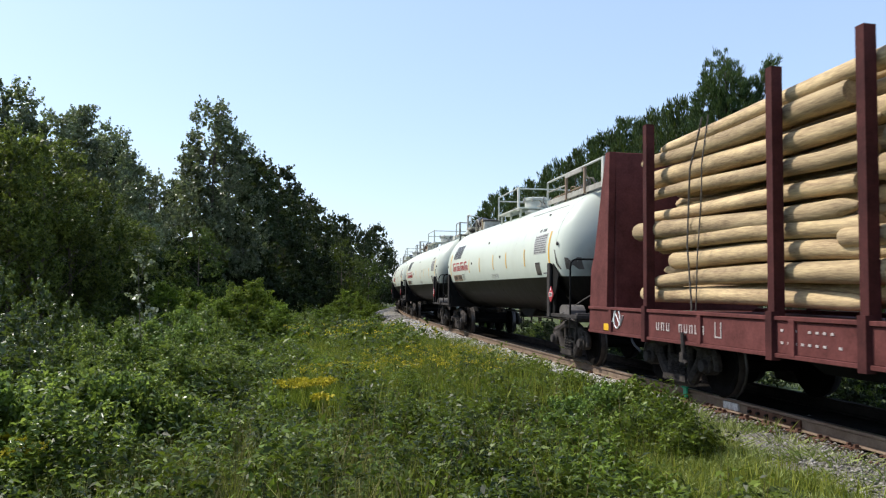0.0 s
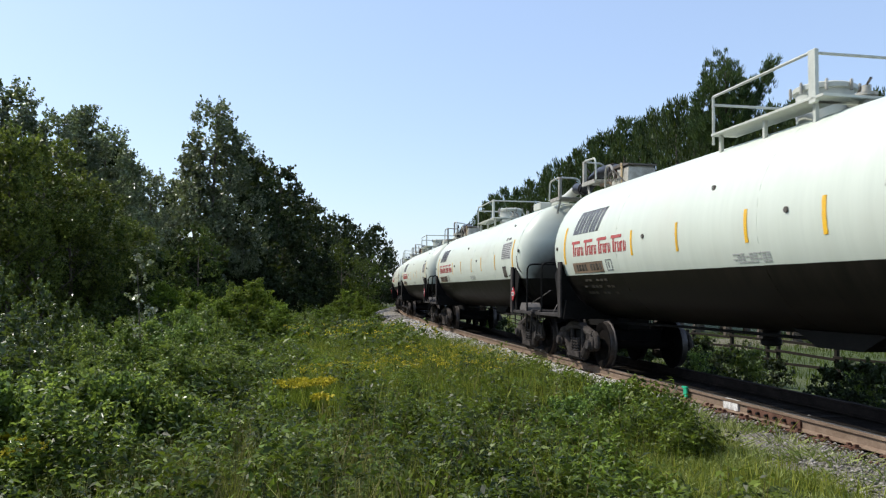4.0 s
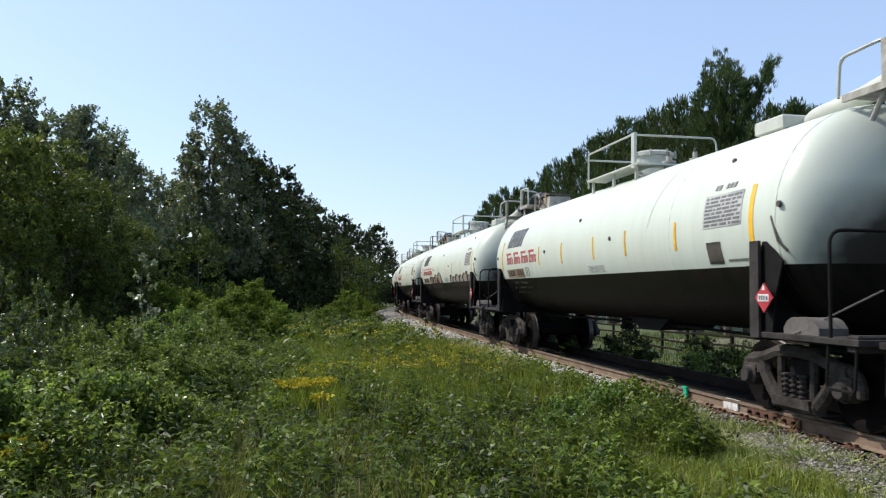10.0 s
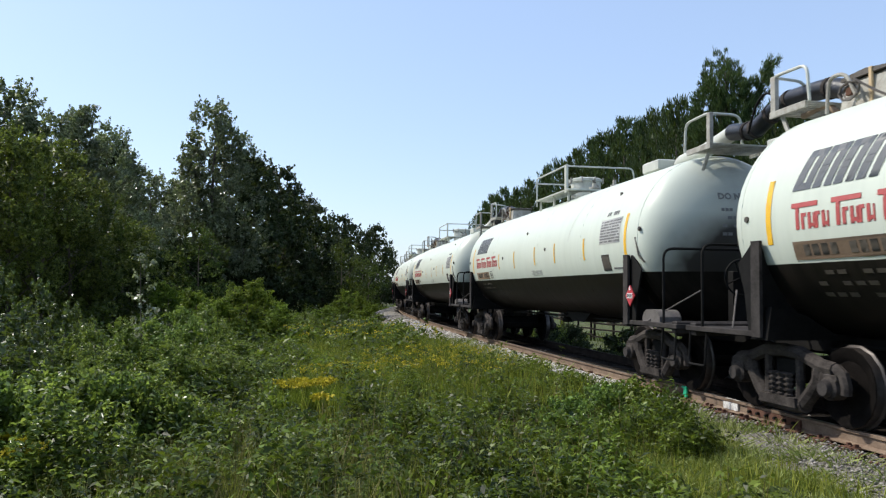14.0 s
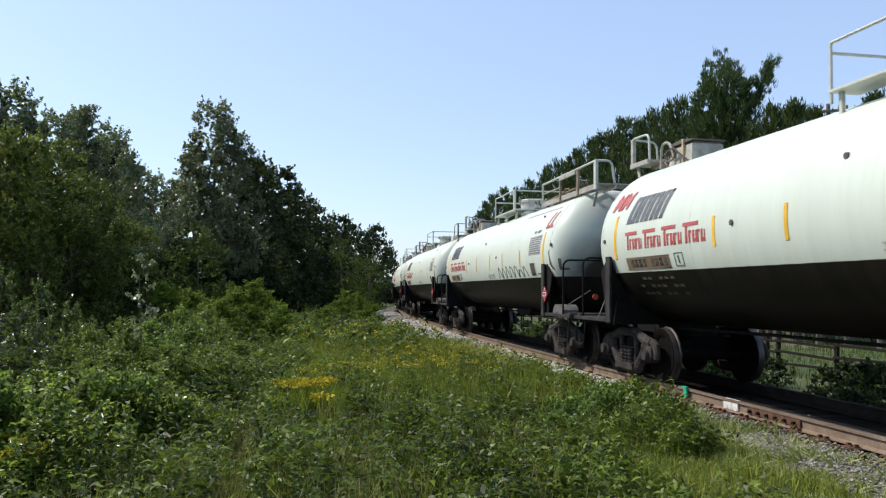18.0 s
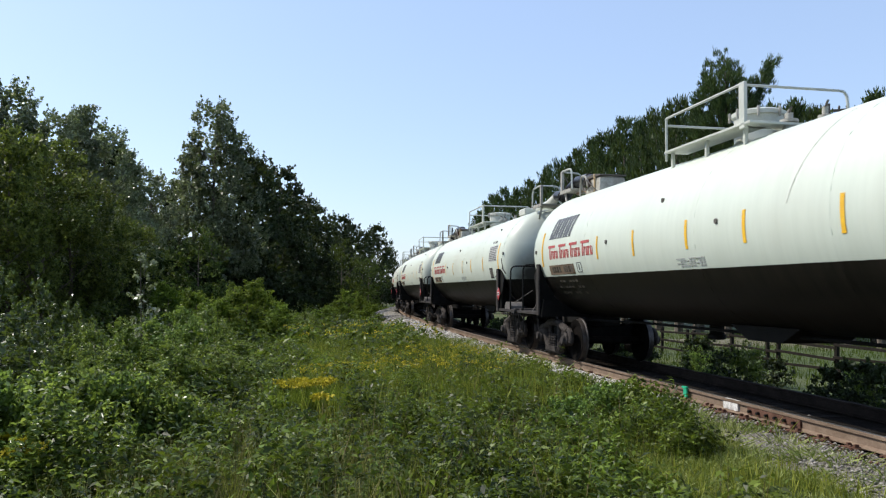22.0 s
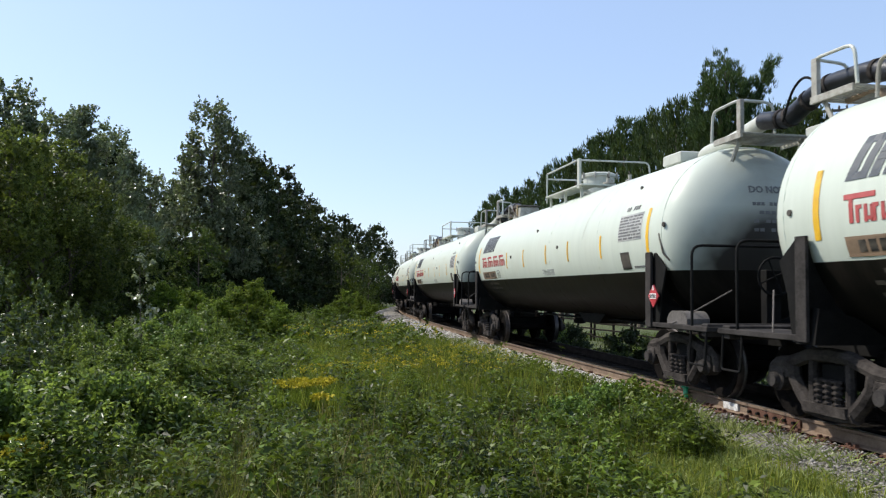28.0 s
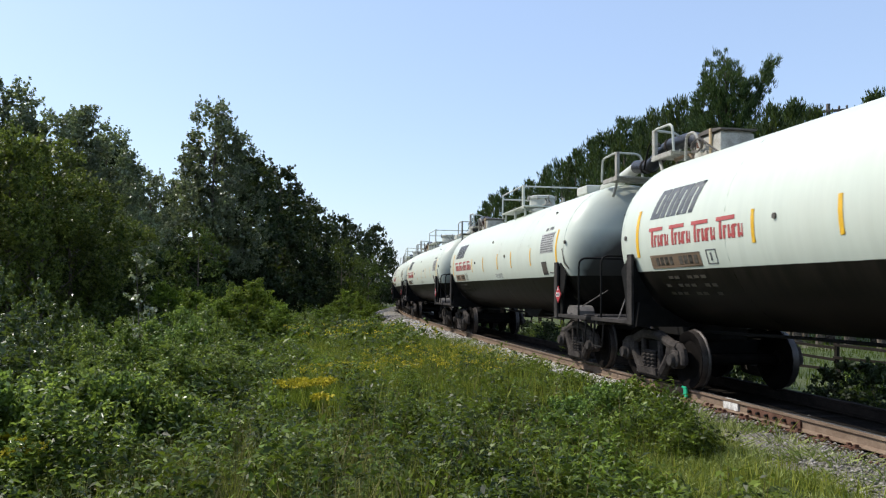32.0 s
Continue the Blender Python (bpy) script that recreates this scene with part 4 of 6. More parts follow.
    part("tie_down_strap", Geo().tube([(-5.22, -1.34, 3.98), (-5.30, -1.40, 3.3), (-5.38, -1.36, 2.9), (-5.40, -1.42, 2.0), (-5.52, -1.38, 1.25)], 0.010, 6), M["dark"], car)
    part("ratchet", Geo().tube([(-5.62, -1.54, 0.95), (-5.58, -1.54, 0.58), (-5.50, -1.54, 0.52)], 0.03, 6).box((-5.6, -1.54, 0.6), (0.10, 0.06, 0.14)), M["cast"], car)
    # logs: three stacks of uneven courses
    kinds = []
    for k in range(8):
        g, n = Geo(), 12
        r = (0.104, 0.120, 0.130, 0.112, 0.094, 0.124, 0.136, 0.100)[k]
        pr = [(-2.62, r * 0.22), (-2.56, r * 0.42), (-2.34, r * 0.80), (-1.9, r * 0.88), (-1.0, r * 0.94), (0.4, r * 1.0), (1.8, r * 1.06), (2.44, r * 1.12), (2.50, r * 1.02), (2.52, r * 0.4)]
        g.lathe(pr, n, "x")
        g.v = [(x, y + 0.035 * math.sin(x * 1.1 + k), z + 0.03 * math.sin(x * 0.9 + 2 * k)) for x, y, z in g.v]
        kinds.append(g.mesh("log", M["wood"]))
    for stack, u in enumerate((-4.5, 0.55, 5.8)):
        for row in range(10):
            for col in range(8):
                front = col in (0, 7)
                if front and rng.random() < 0.10:
                    continue
                y = -1.18 + col * 0.337 + rng.uniform(-0.06, 0.06)
                z = 1.45 + row * 0.263 + rng.uniform(-0.03, 0.03) + (0.09 if col % 2 else 0) + 0.05 * math.sin(stack + row)
                part("log", kinds[rng.randrange(8)], None, car, at=pose(u + rng.uniform(-0.75, 0.55), y, z, rng.uniform(0, 360), rng.uniform(-1.3, 1.3), (0 if rng.random() < 0.5 else 180) + rng.uniform(-0.7, 0.7)))
    trucks(car, (-6.7, 6.7))
    couplers(car, 9.5)
    return car


# ---- the train ----
CARS = []
first = tank_car()
tagged(first, "white and black tank car with red slogan and yellow strips", "railway car", "tank cars of the train")
CARS.append(first)
for n in range(1, 36):
    CARS.append(copy_thing(first, pose(0, 0, 0)))
for n, letters in ((0, "MM"), (FIRST_OF_STRING + 1, "LL")):
    end_deck(CARS[n], letters)
    tagged(CARS[n], "white tank car with long railed roof walkway and red letters")
for n, kind in ((8, 3), (10, 0), (11, 4), (12, 1), (17, 2)):
    graffiti(CARS[n], kind)
tagged(CARS[10], "white and black tank car with brown rounded graffiti along its side")
tagged(CARS[12], "white and black tank car with tan graffiti low down")
tagged(CARS[17], "white tank car with railed roof walkway, red letters, black graffiti")
for o in [o for o in CARS[FIRST_OF_STRING].children_recursive if o.name.split(".")[0] in ("loading_hose", "hose_clamp", "safety_cable")]:
    bpy.data.objects.remove(o)
part("orange_reflector", Geo().lathe([(-7.80, 0.03), (-7.80, 0.055), (-7.76, 0.06)], 14, "x", (0, -1.02, 1.42)), M["orange"], CARS[FIRST_OF_STRING], "round orange reflector")
string_end = string_mark("MM", 0.42, -6.25, 2.95)
string_end.parent = CARS[FIRST_OF_STRING]
LOGS = log_car()


def roll(car, start):
    """Turn a car's wheels by the way it runs, all along the stretch where they can be made out."""
    pace = gone(17.0) - gone(16.0)
    mid = min(max((start - gone(0) - 14.0) / pace, 0.0), 32.0)
    lo, hi = max(frame(mid - 2.2), 1), min(frame(mid + 1.6), frame(32.0))
    times = sorted({0.0, 32.0} | {(f - 1) / FPS for f in range(lo, hi + 1)})
    for o in car.children:
        if o.name.split(".")[0] == "wheel":
            rest = o.matrix_basis.copy()
            place, turn = Matrix.Translation(rest.translation), rest.to_quaternion().to_matrix().to_4x4()
            run = [gone(min(max(t, (lo - 1) / FPS), (hi - 1) / FPS)) - gone((lo - 1) / FPS) for t in times]
            walk(o, [(t, place @ Matrix.Rotation(m / 0.458, 4, "Y") @ turn) for t, m in zip(times, run)])


def motions():
    times = [0.5 * i for i in range(65)]
    for n, car in enumerate(CARS):
        start = n * PITCH + (STRING_GAP if n >= FIRST_OF_STRING else 0.0)
        walk(car, [(t, car_pose(start - gone(t))) for t in times])
        roll(car, start)
    for tree, n, far in SWAYING:      # the wood stirs in a light wind
        rest = tree.matrix_basis.copy()
        place, turn = rest.translation, rest.to_quaternion().to_matrix().to_4x4()
        rows = []
        for t in range(0, 33):
            a = radians(far) * (math.sin(0.42 * t + 1.3 * n) + 0.6 * math.sin(1.1 * t + 2.1 * n))
            b = radians(far) * 0.6 * math.sin(0.6 * t + 0.7 * n)
            rows.append((t, Matrix.Translation(place) @ Matrix.Rotation(a, 4, "Y") @ Matrix.Rotation(b, 4, "X") @ turn))
        walk(tree, rows)
    walk(LOGS, [(t, car_pose(4.55 - gone(t) + gone(0), 6.7)) for t in times])
    roll(LOGS, 4.55 + gone(0))


# ---- ground ----
def grass_ground():
    m, n, l, b = nodes_of("meadow_soil")
    big, mid, small = noise_node(n, l, 0.12, 4), noise_node(n, l, 1.1, 5), noise_node(n, l, 18, 4)
    f = mathn(n, l, "ADD", mathn(n, l, "MULTIPLY", mid, 0.6), mathn(n, l, "MULTIPLY", small, 0.4))
    green = ramp(n, l, f, [(0.3, (0.022, 0.036, 0.010)), (0.7, (0.085, 0.115, 0.030))])
    dry = ramp(n, l, small, [(0.3, (0.10, 0.085, 0.045)), (0.7, (0.22, 0.19, 0.11))])
    l.new(mixc(n, l, mathn(n, l, "MULTIPLY", mathn(n, l, "SUBTRACT", big, 0.5), 3.0, True), green, dry), b.inputs["Base Color"])
    b.inputs["Roughness"].default_value = 0.95
    bumped(n, l, b, small, 0.9, 0.08)
    return m


def sheet(name, xs, ys, zf, material):
    X, Y = np.meshgrid(xs, ys)
    Z = zf(X, Y)
    me = bpy.data.meshes.new(name)
    nx, ny = len(xs), len(ys)
    idx = np.arange(nx * ny).reshape(ny, nx)
    quads = np.stack([idx[:-1, :-1], idx[:-1, 1:], idx[1:, 1:], idx[1:, :-1]], -1).reshape(-1, 4)
    me.from_pydata(np.stack([X, Y, Z], -1).reshape(-1, 3).tolist(), [], quads.tolist())
    me.polygons.foreach_set("use_smooth", [True] * len(me.polygons))
    me.materials.append(material)
    return new(name, me)


def spaced(lo, hi, near0, near1, fine, coarse):
    out = list(np.arange(near0, near1, fine))
    a, stp = near0, fine
    while a > lo:
        stp *= coarse
        a -= stp
        out.insert(0, a)
    a, stp = out[-1], fine
    while a < hi:
        stp *= coarse
        a += stp
        out.append(a)
    return np.array(out)


M["meadow"] = grass_ground()
ground = sheet("ground", spaced(-1800, 1800, -14, 34, 0.7, 1.25), spaced(-1500, 2500, -8, 110, 0.9, 1.25), ground_z, M["meadow"])
tagged(ground, "green and dry meadow ground beside the railway", kind="structure")

# ---- ballast, rails, ties ----
SW = np.concatenate([np.arange(-520, -40, 8.0), np.arange(-40, 130, 0.7), np.arange(130, 650, 6.0)])


def sweep(name, prof, material, closed=False, path=SW, rough=0.0, angle=35):
    """A cross-section of (side, z) drawn along the track."""
    vs, fs, n, rng = [], [], len(prof), np.random.RandomState(2)
    for s in path:
        for side, z in prof:
            r = rng.uniform(-rough, rough) if rough else 0
            vs.append(rail_point(s, side + r, z + r * 0.6))
    for i in range(len(path) - 1):
        for j in range(n if closed else n - 1):
            k = (j + 1) % n
            fs.append((i * n + j, i * n + k, i * n + n + k, i * n + n + j))
    me = bpy.data.meshes.new(name)
    me.from_pydata([tuple(v) for v in vs], [], fs)
    if angle:
        me.polygons.foreach_set("use_smooth", [True] * len(me.polygons))
        me.set_sharp_from_angle(angle=radians(angle))
    me.materials.append(material)
    return new(name, me)


# dark strip that stands for the shade between the rails
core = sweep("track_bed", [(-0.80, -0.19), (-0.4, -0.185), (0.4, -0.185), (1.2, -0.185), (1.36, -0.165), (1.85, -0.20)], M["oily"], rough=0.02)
tagged(core, "stone between the rails, darkened for the train's shade", kind="structure")
bed = sweep("ballast", [(-4.0, -1.7), (-2.9, -0.46), (-2.2, -0.28), (-1.75, -0.20), (-1.35, -0.175), (-0.85, -0.20), (-0.5, -0.27), (0.4, -0.27), (1.35, -0.25), (1.8, -0.28), (2.9, -0.65), (4.4, -1.9)], M["ballast"], rough=0.025)
tagged(bed, "grey crushed-stone ballast bed of the track", kind="structure")
PROF = [(-0.07, -0.172), (0.07, -0.172), (0.07, -0.160), (0.012, -0.140), (0.010, -0.048), (0.034, -0.036), (0.036, -0.004), (0.028, 0.0), (-0.028, 0.0), (-0.036, -0.004), (-0.034, -0.036), (-0.010, -0.048), (-0.012, -0.140), (-0.07, -0.160)]
# the far rail gets a darker colour that stands for the train's shade
for side in (-0.755, 0.755):
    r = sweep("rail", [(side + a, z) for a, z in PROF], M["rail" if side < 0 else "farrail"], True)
    tagged(r, "steel rail: near one rusty with worn bright head, far one darkened for shade", kind="structure")
    tagged(sweep("railhead", [(side - 0.026, 0.0015), (side + 0.026, 0.0015)], M["railtop" if side < 0 else "farrail"], angle=0), "top of the rail, polished on the near one, darkened for shade on the far one", kind="structure").parent = r
    if side < 0:
        near_rail = r
        # joint bar with bolts, white paint and a green tag on the near rail
        for s0, s1, mat, nm in ((8.62, 9.75, "rust", "joint_bar"), (9.98, 10.36, "chipped", "white_paint_mark")):
            g = Geo()
            k = 6
            for i in range(k):
                a, b = s0 + (s1 - s0) * i / k, s0 + (s1 - s0) * (i + 1) / k
                off = -0.036 if nm == "joint_bar" else -0.041
                p = [rail_point(a, side + off, -0.14), rail_point(b, side + off, -0.14), rail_point(b, side + off, -0.045), rail_point(a, side + off, -0.045)]
                q = [rail_point(x, side - 0.008, z) for x, z in ((a, -0.14), (b, -0.14), (b, -0.045), (a, -0.045))]
                g.add(p + q, [(0, 1, 2, 3), (3, 2, 6, 7), (1, 0, 4, 5)] + ([(0, 3, 7, 4)] if i == 0 else []) + ([(1, 5, 6, 2)] if i == k - 1 else []))
            part(nm, g, M[mat], r, "white paint brushed on the rail" if mat == "chipped" else "")
        g = Geo()
        for i in range(2):
            a, b = 10.0 + 0.18 * i, 10.16 + 0.18 * i
            g.add([rail_point(a, side - 0.034, 0.003), rail_point(b, side - 0.034, 0.003), rail_point(b, side + 0.02, 0.003), rail_point(a, side + 0.02, 0.003)], [(0, 1, 2, 3)])
        part("white_paint_mark", g, M["chipped"], r)
        for i in range(6):
            part("joint_bolt", Geo().lathe([(-0.03, 0.012), (-0.03, 0.02), (0.02, 0.022)], 8, "y"), M["black"], r, at=rail_pose(8.72 + 0.19 * i, side - 0.05, -0.095) @ pose(0, 0, 0, 0, 0, 180))
        part("green_marker", Geo().box((0, 0, 0), (0.10, 0.03, 0.16)).box((0.02, 0, 0.07), (0.14, 0.04, 0.035)), M["green"], r, "small bright green plastic marker on the rail", at=rail_pose(11.42, side - 0.06, -0.055))
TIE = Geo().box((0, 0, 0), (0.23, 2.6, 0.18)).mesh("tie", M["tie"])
PLATE = Geo().box((0, 0, 0), (0.20, 0.34, 0.022)).mesh("tie_plate", M["rust"])
SPIKE = Geo().box((0, 0, 0), (0.03, 0.05, 0.05)).mesh("spike", M["rust"])
track = tagged(new("track_ties"), "weathered wooden ties under the rails, darkened for shade", kind="structure")
rng = random.Random(8)
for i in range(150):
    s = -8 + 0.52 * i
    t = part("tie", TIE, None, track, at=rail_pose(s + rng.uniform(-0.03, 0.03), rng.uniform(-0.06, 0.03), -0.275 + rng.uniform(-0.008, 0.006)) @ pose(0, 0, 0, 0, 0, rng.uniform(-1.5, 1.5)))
    if -2 < s < 30:
        part("tie_plate", PLATE, None, t, at=pose(0, 0.755, 0.097))
        for dx in (-0.06, 0.06):
            part("spike", SPIKE, None, t, at=pose(dx, 0.845, 0.118))
far_ties = Geo()
for s in list(np.arange(70, 200, 0.55)) + list(np.arange(-120, -8.4, 0.55)):
    m = rail_pose(s, 0, -0.275)
    far_ties.add([m @ Vector((x, y, z)) for x in (-0.11, 0.11) for y in (-1.3, 1.3) for z in (-0.09, 0.09)], [(1, 3, 7, 5), (0, 1, 5, 4), (2, 6, 7, 3), (0, 2, 3, 1), (4, 5, 7, 6)])
tagged(part("distant_ties", far_ties, M["tie"], track, angle=0), kind="stuff")


# ---- many small pieces, built with arrays ----
def stuff(name, verts, faces, material, label, category, smooth=False):
    me = bpy.data.meshes.new(name)
    nf, k = faces.shape
    me.vertices.add(len(verts))
    me.vertices.foreach_set("co", np.ascontiguousarray(verts, np.float32).ravel())
    me.loops.add(nf * k)
    me.loops.foreach_set("vertex_index", np.ascontiguousarray(faces, np.int32).ravel())
    me.polygons.add(nf)
    me.polygons.foreach_set("loop_start", np.arange(0, nf * k, k, dtype=np.int32))
    me.update(calc_edges=True)
    if smooth:
        me.polygons.foreach_set("use_smooth", [True] * nf)
    me.materials.append(material)
    return me if name == "" else tagged(new(name, me), label, category, kind="stuff") if label else me


def leaves(pos, direction, size, width, rng, fold=0.25, droop=0.25):
    """Pointed leaves of four corners, one at each place; returns corners and faces."""
    n = len(pos)
    d = direction / np.linalg.norm(direction, axis=1, keepdims=True)
    up = np.array([0, 0, 1.0]) + rng.normal(0, 0.45, (n, 3))
    side = np.cross(d, up)
    side /= np.linalg.norm(side, axis=1, keepdims=True) + 1e-9
    nor = np.cross(side, d)
    L, W = size[:, None], (size * width)[:, None]
    mid = pos + d * L * 0.45
    a = pos
    b = mid + side * W * 0.5 + nor * W * fold
    c = pos + d * L - nor * L * droop
    e = mid - side * W * 0.5 + nor * W * fold
    v = np.stack([a, b, c, e], 1).reshape(-1, 3)
    f = np.arange(4 * n).reshape(n, 4)
    return v, f


def gather(pieces):
    vs, fs, k = [], [], 0
    for v, f in pieces:
        vs.append(v)
        fs.append(f + k)
        k += len(v)
    return np.concatenate(vs), np.concatenate(fs)


def stones(n, s_lo, s_hi, e_lo, e_hi, r_lo, r_hi, seed, z_of):
    """Broken stones, each a squashed uneven octahedron."""
    rng = np.random.RandomState(seed)
    s, e = rng.uniform(s_lo, s_hi, n), rng.uniform(e_lo, e_hi, n)
    a = np.interp(s, step_s, head_a)
    c = np.stack([np.interp(s, step_s, line_x) + e * np.cos(a), np.interp(s, step_s, line_y) - e * np.sin(a), z_of(e)], -1)
    r = rng.uniform(r_lo, r_hi, n) * np.where(rng.rand(n) < 0.06, 1.7, 1.0)
    base = np.array([[1, 0, 0], [0, 1, 0], [-1, 0, 0], [0, -1, 0], [0, 0, 1], [0, 0, -1], [0.6, 0.6, 0.5], [-0.6, -0.5, 0.5]], float)
    tri = np.array([[0, 1, 6], [1, 4, 6], [4, 0, 6], [1, 2, 4], [2, 3, 7], [3, 4, 7], [4, 2, 7], [3, 0, 4], [1, 0, 5], [2, 1, 5], [3, 2, 5], [0, 3, 5]])
    th = rng.uniform(0, 2 * np.pi, n)
    v = base[None] * (1 + rng.uniform(-0.3, 0.3, (n, 8, 3))) * rng.uniform([0.7, 0.7, 0.5], [1.2, 1.2, 0.85], (n, 3))[:, None]
    x, y = v[..., 0] * np.cos(th)[:, None] - v[..., 1] * np.sin(th)[:, None], v[..., 0] * np.sin(th)[:, None] + v[..., 1] * np.cos(th)[:, None]
    v = np.stack([x, y, v[..., 2]], -1) * r[:, None, None] + c[:, None]
    return v.reshape(-1, 3), (tri[None] + 8 * np.arange(n)[:, None, None]).reshape(-1, 3)


def stone_mat():
    m, n, l, b = nodes_of("broken_stone")
    geo = n.new("ShaderNodeNewGeometry")
    small = noise_node(n, l, 25, 3)
    f = mathn(n, l, "ADD", mathn(n, l, "MULTIPLY", geo.outputs["Random Per Island"], 0.7), mathn(n, l, "MULTIPLY", small, 0.3))
    l.new(ramp(n, l, f, [(0.1, (0.075, 0.064, 0.052)), (0.5, (0.20, 0.182, 0.158)), (0.85, (0.34, 0.315, 0.285)), (1.0, (0.50, 0.48, 0.45))]), b.inputs["Base Color"])
    b.inputs["Roughness"].default_value = 0.85
    return m


M["stones"] = stone_mat()
bed_z = lambda e: np.interp(e, [-4.5, -3.4, -2.9, -2.2, -1.75, -1.35, -0.4, 0.4, 1.35, 1.8, 2.9], [-0.30, -0.28, -0.30, -0.26, -0.20, -0.175, -0.20, -0.20, -0.175, -0.22, -0.5])
v, f = gather([stones(9000, 3, 20, -2.2, -0.85, 0.009, 0.026, 1, bed_z), stones(2600, 20, 55, -2.5, -0.85, 0.03, 0.07, 2, bed_z), stones(10, 4, 24, -0.7, 0.7, 0.02, 0.045, 3, bed_z), stones(3800, 4.5, 12, -3.8, -0.85, 0.006, 0.017, 4, bed_z)])
stuff("ballast_stones", v, f, M["stones"], "loose grey and brown ballast stones along the rail", "stones")
v, f = gather([stones(5200, 11.5, 22, -1.55, -0.84, 0.008, 0.022, 6, lambda e: bed_z(e) + 0.02), stones(1700, 22, 46, -2.2, -0.84, 0.02, 0.05, 7, lambda e: bed_z(e) + 0.02)])
stuff("pale_ballast", v, f, surface("pale_dusty_stone", (0.38, 0.35, 0.32), (0.66, 0.63, 0.58), 0.9, 0, 8, 40, 0.3), "pale dusty broken stone heaped along the tie ends", "stones")
v, f = gather([stones(260, 5.5, 12.5, -1.3, -0.86, 0.006, 0.024, 8, lambda e: bed_z(e) + 0.02)])
stuff("rusty_litter", v, f, M["rust"], "rusty flakes and brown litter beside the rail", "litter")


# ---- foliage ----
M["weed"] = leaf("weed_leaf", (0.006, 0.016, 0.002), (0.150, 0.215, 0.026), coarse=0.5, gloss=0.45, gleam=0.22, shift=0.07)
M["bramble"] = leaf("bramble_leaf", (0.036, 0.078, 0.015), (0.30, 0.42, 0.10), coarse=0.9, gloss=0.34, gleam=0.6, through=0.58)
M["bush"] = leaf("bush_leaf", (0.028, 0.055, 0.008), (0.16, 0.225, 0.042), gloss=0.45, through=0.5)
M["aspen"] = leaf("aspen_leaf", (0.060, 0.082, 0.046), (0.31, 0.35, 0.21), gloss=0.33, through=0.42, gleam=0.6)
M["tree"] = leaf("tree_leaf", (0.022, 0.035, 0.009), (0.235, 0.265, 0.062), through=0.48, gloss=0.45, gleam=0.3)
M["olive_leaf"] = leaf("olive_tree_leaf", (0.012, 0.026, 0.007), (0.10, 0.145, 0.034), through=0.36, gloss=0.5, gleam=0.2)
# dark leaf colour, lowered to stand for shade in the wood's hollows
M["shade_tint"] = leaf("shade_tinted_leaf", (0.006, 0.012, 0.006), (0.056, 0.078, 0.040), through=0.2, gleam=0.2)
M["pine"] = leaf("pine_needle", (0.022, 0.044, 0.018), (0.085, 0.125, 0.048), gloss=0.5, through=0.2)
M["grass"] = leaf("grass_blade", (0.075, 0.105, 0.012), (0.33, 0.345, 0.060), coarse=0.7, gloss=0.5)
M["straw"] = leaf("dry_stem", (0.12, 0.085, 0.045), (0.28, 0.21, 0.12), coarse=0.8, gloss=0.6)
M["bloom"] = leaf("yellow_bloom", (0.42, 0.34, 0.015), (0.60, 0.49, 0.04), hue=0.0, shift=0.0, through=0.25, gloss=0.6)


def unit(rng, n):
    d = rng.normal(size=(n, 3))
    return d / np.linalg.norm(d, axis=1, keepdims=True)


def plates(pos, nor, size, width, rng, rough=0.5, hang=0.3):
    """Pointed leaves whose faces look along nor, more or less; hang: how far their tips point down."""
    n = len(pos)
    nor = nor / (np.linalg.norm(nor, axis=1, keepdims=True) + 1e-9) + rng.normal(0, rough, (n, 3))
    nor /= np.linalg.norm(nor, axis=1, keepdims=True) + 1e-9
    d = rng.normal(0, 1, (n, 3)) - np.array([0, 0, hang * 2])
    d -= nor * (d * nor).sum(1, keepdims=True)
    d /= np.linalg.norm(d, axis=1, keepdims=True) + 1e-9
    side = np.cross(d, nor)
    L, W = size[:, None], (size * width)[:, None]
    mid = pos + nor * W * 0.12
    v = np.stack([pos - d * L * 0.5, mid + side * W * 0.5 - d * L * 0.08, pos + d * L * 0.5 - nor * L * 0.12, mid - side * W * 0.5 - d * L * 0.08], 1)
    return v.reshape(-1, 3), np.arange(4 * n).reshape(n, 4)


def crown_radius(shape, t):
    """The width of a crown, 0 to 1, at the share t of its height."""
    if shape == "round":
        return np.sqrt(np.clip(1 - (2 * t - 0.85) ** 2 / 1.5, 0.03, 1))
    if shape == "cone":      # a poplar: widest low down, drawn out to a narrow top
        return np.clip(np.minimum(0.55 + 2.2 * t, 1.0 - 0.66 * (np.clip(t - 0.3, 0, 1) / 0.7) ** 1.6), 0.07, 1)
    if shape == "tall":
        return np.clip(np.minimum(0.45 + 1.6 * t, 1.15 * (1.06 - t)), 0.08, 1) ** 0.8
    if shape == "dome":
        return np.sqrt(np.clip(1.02 - t ** 2, 0.03, 1))
    return np.clip(1.0 - 0.55 * t, 0.1, 1)


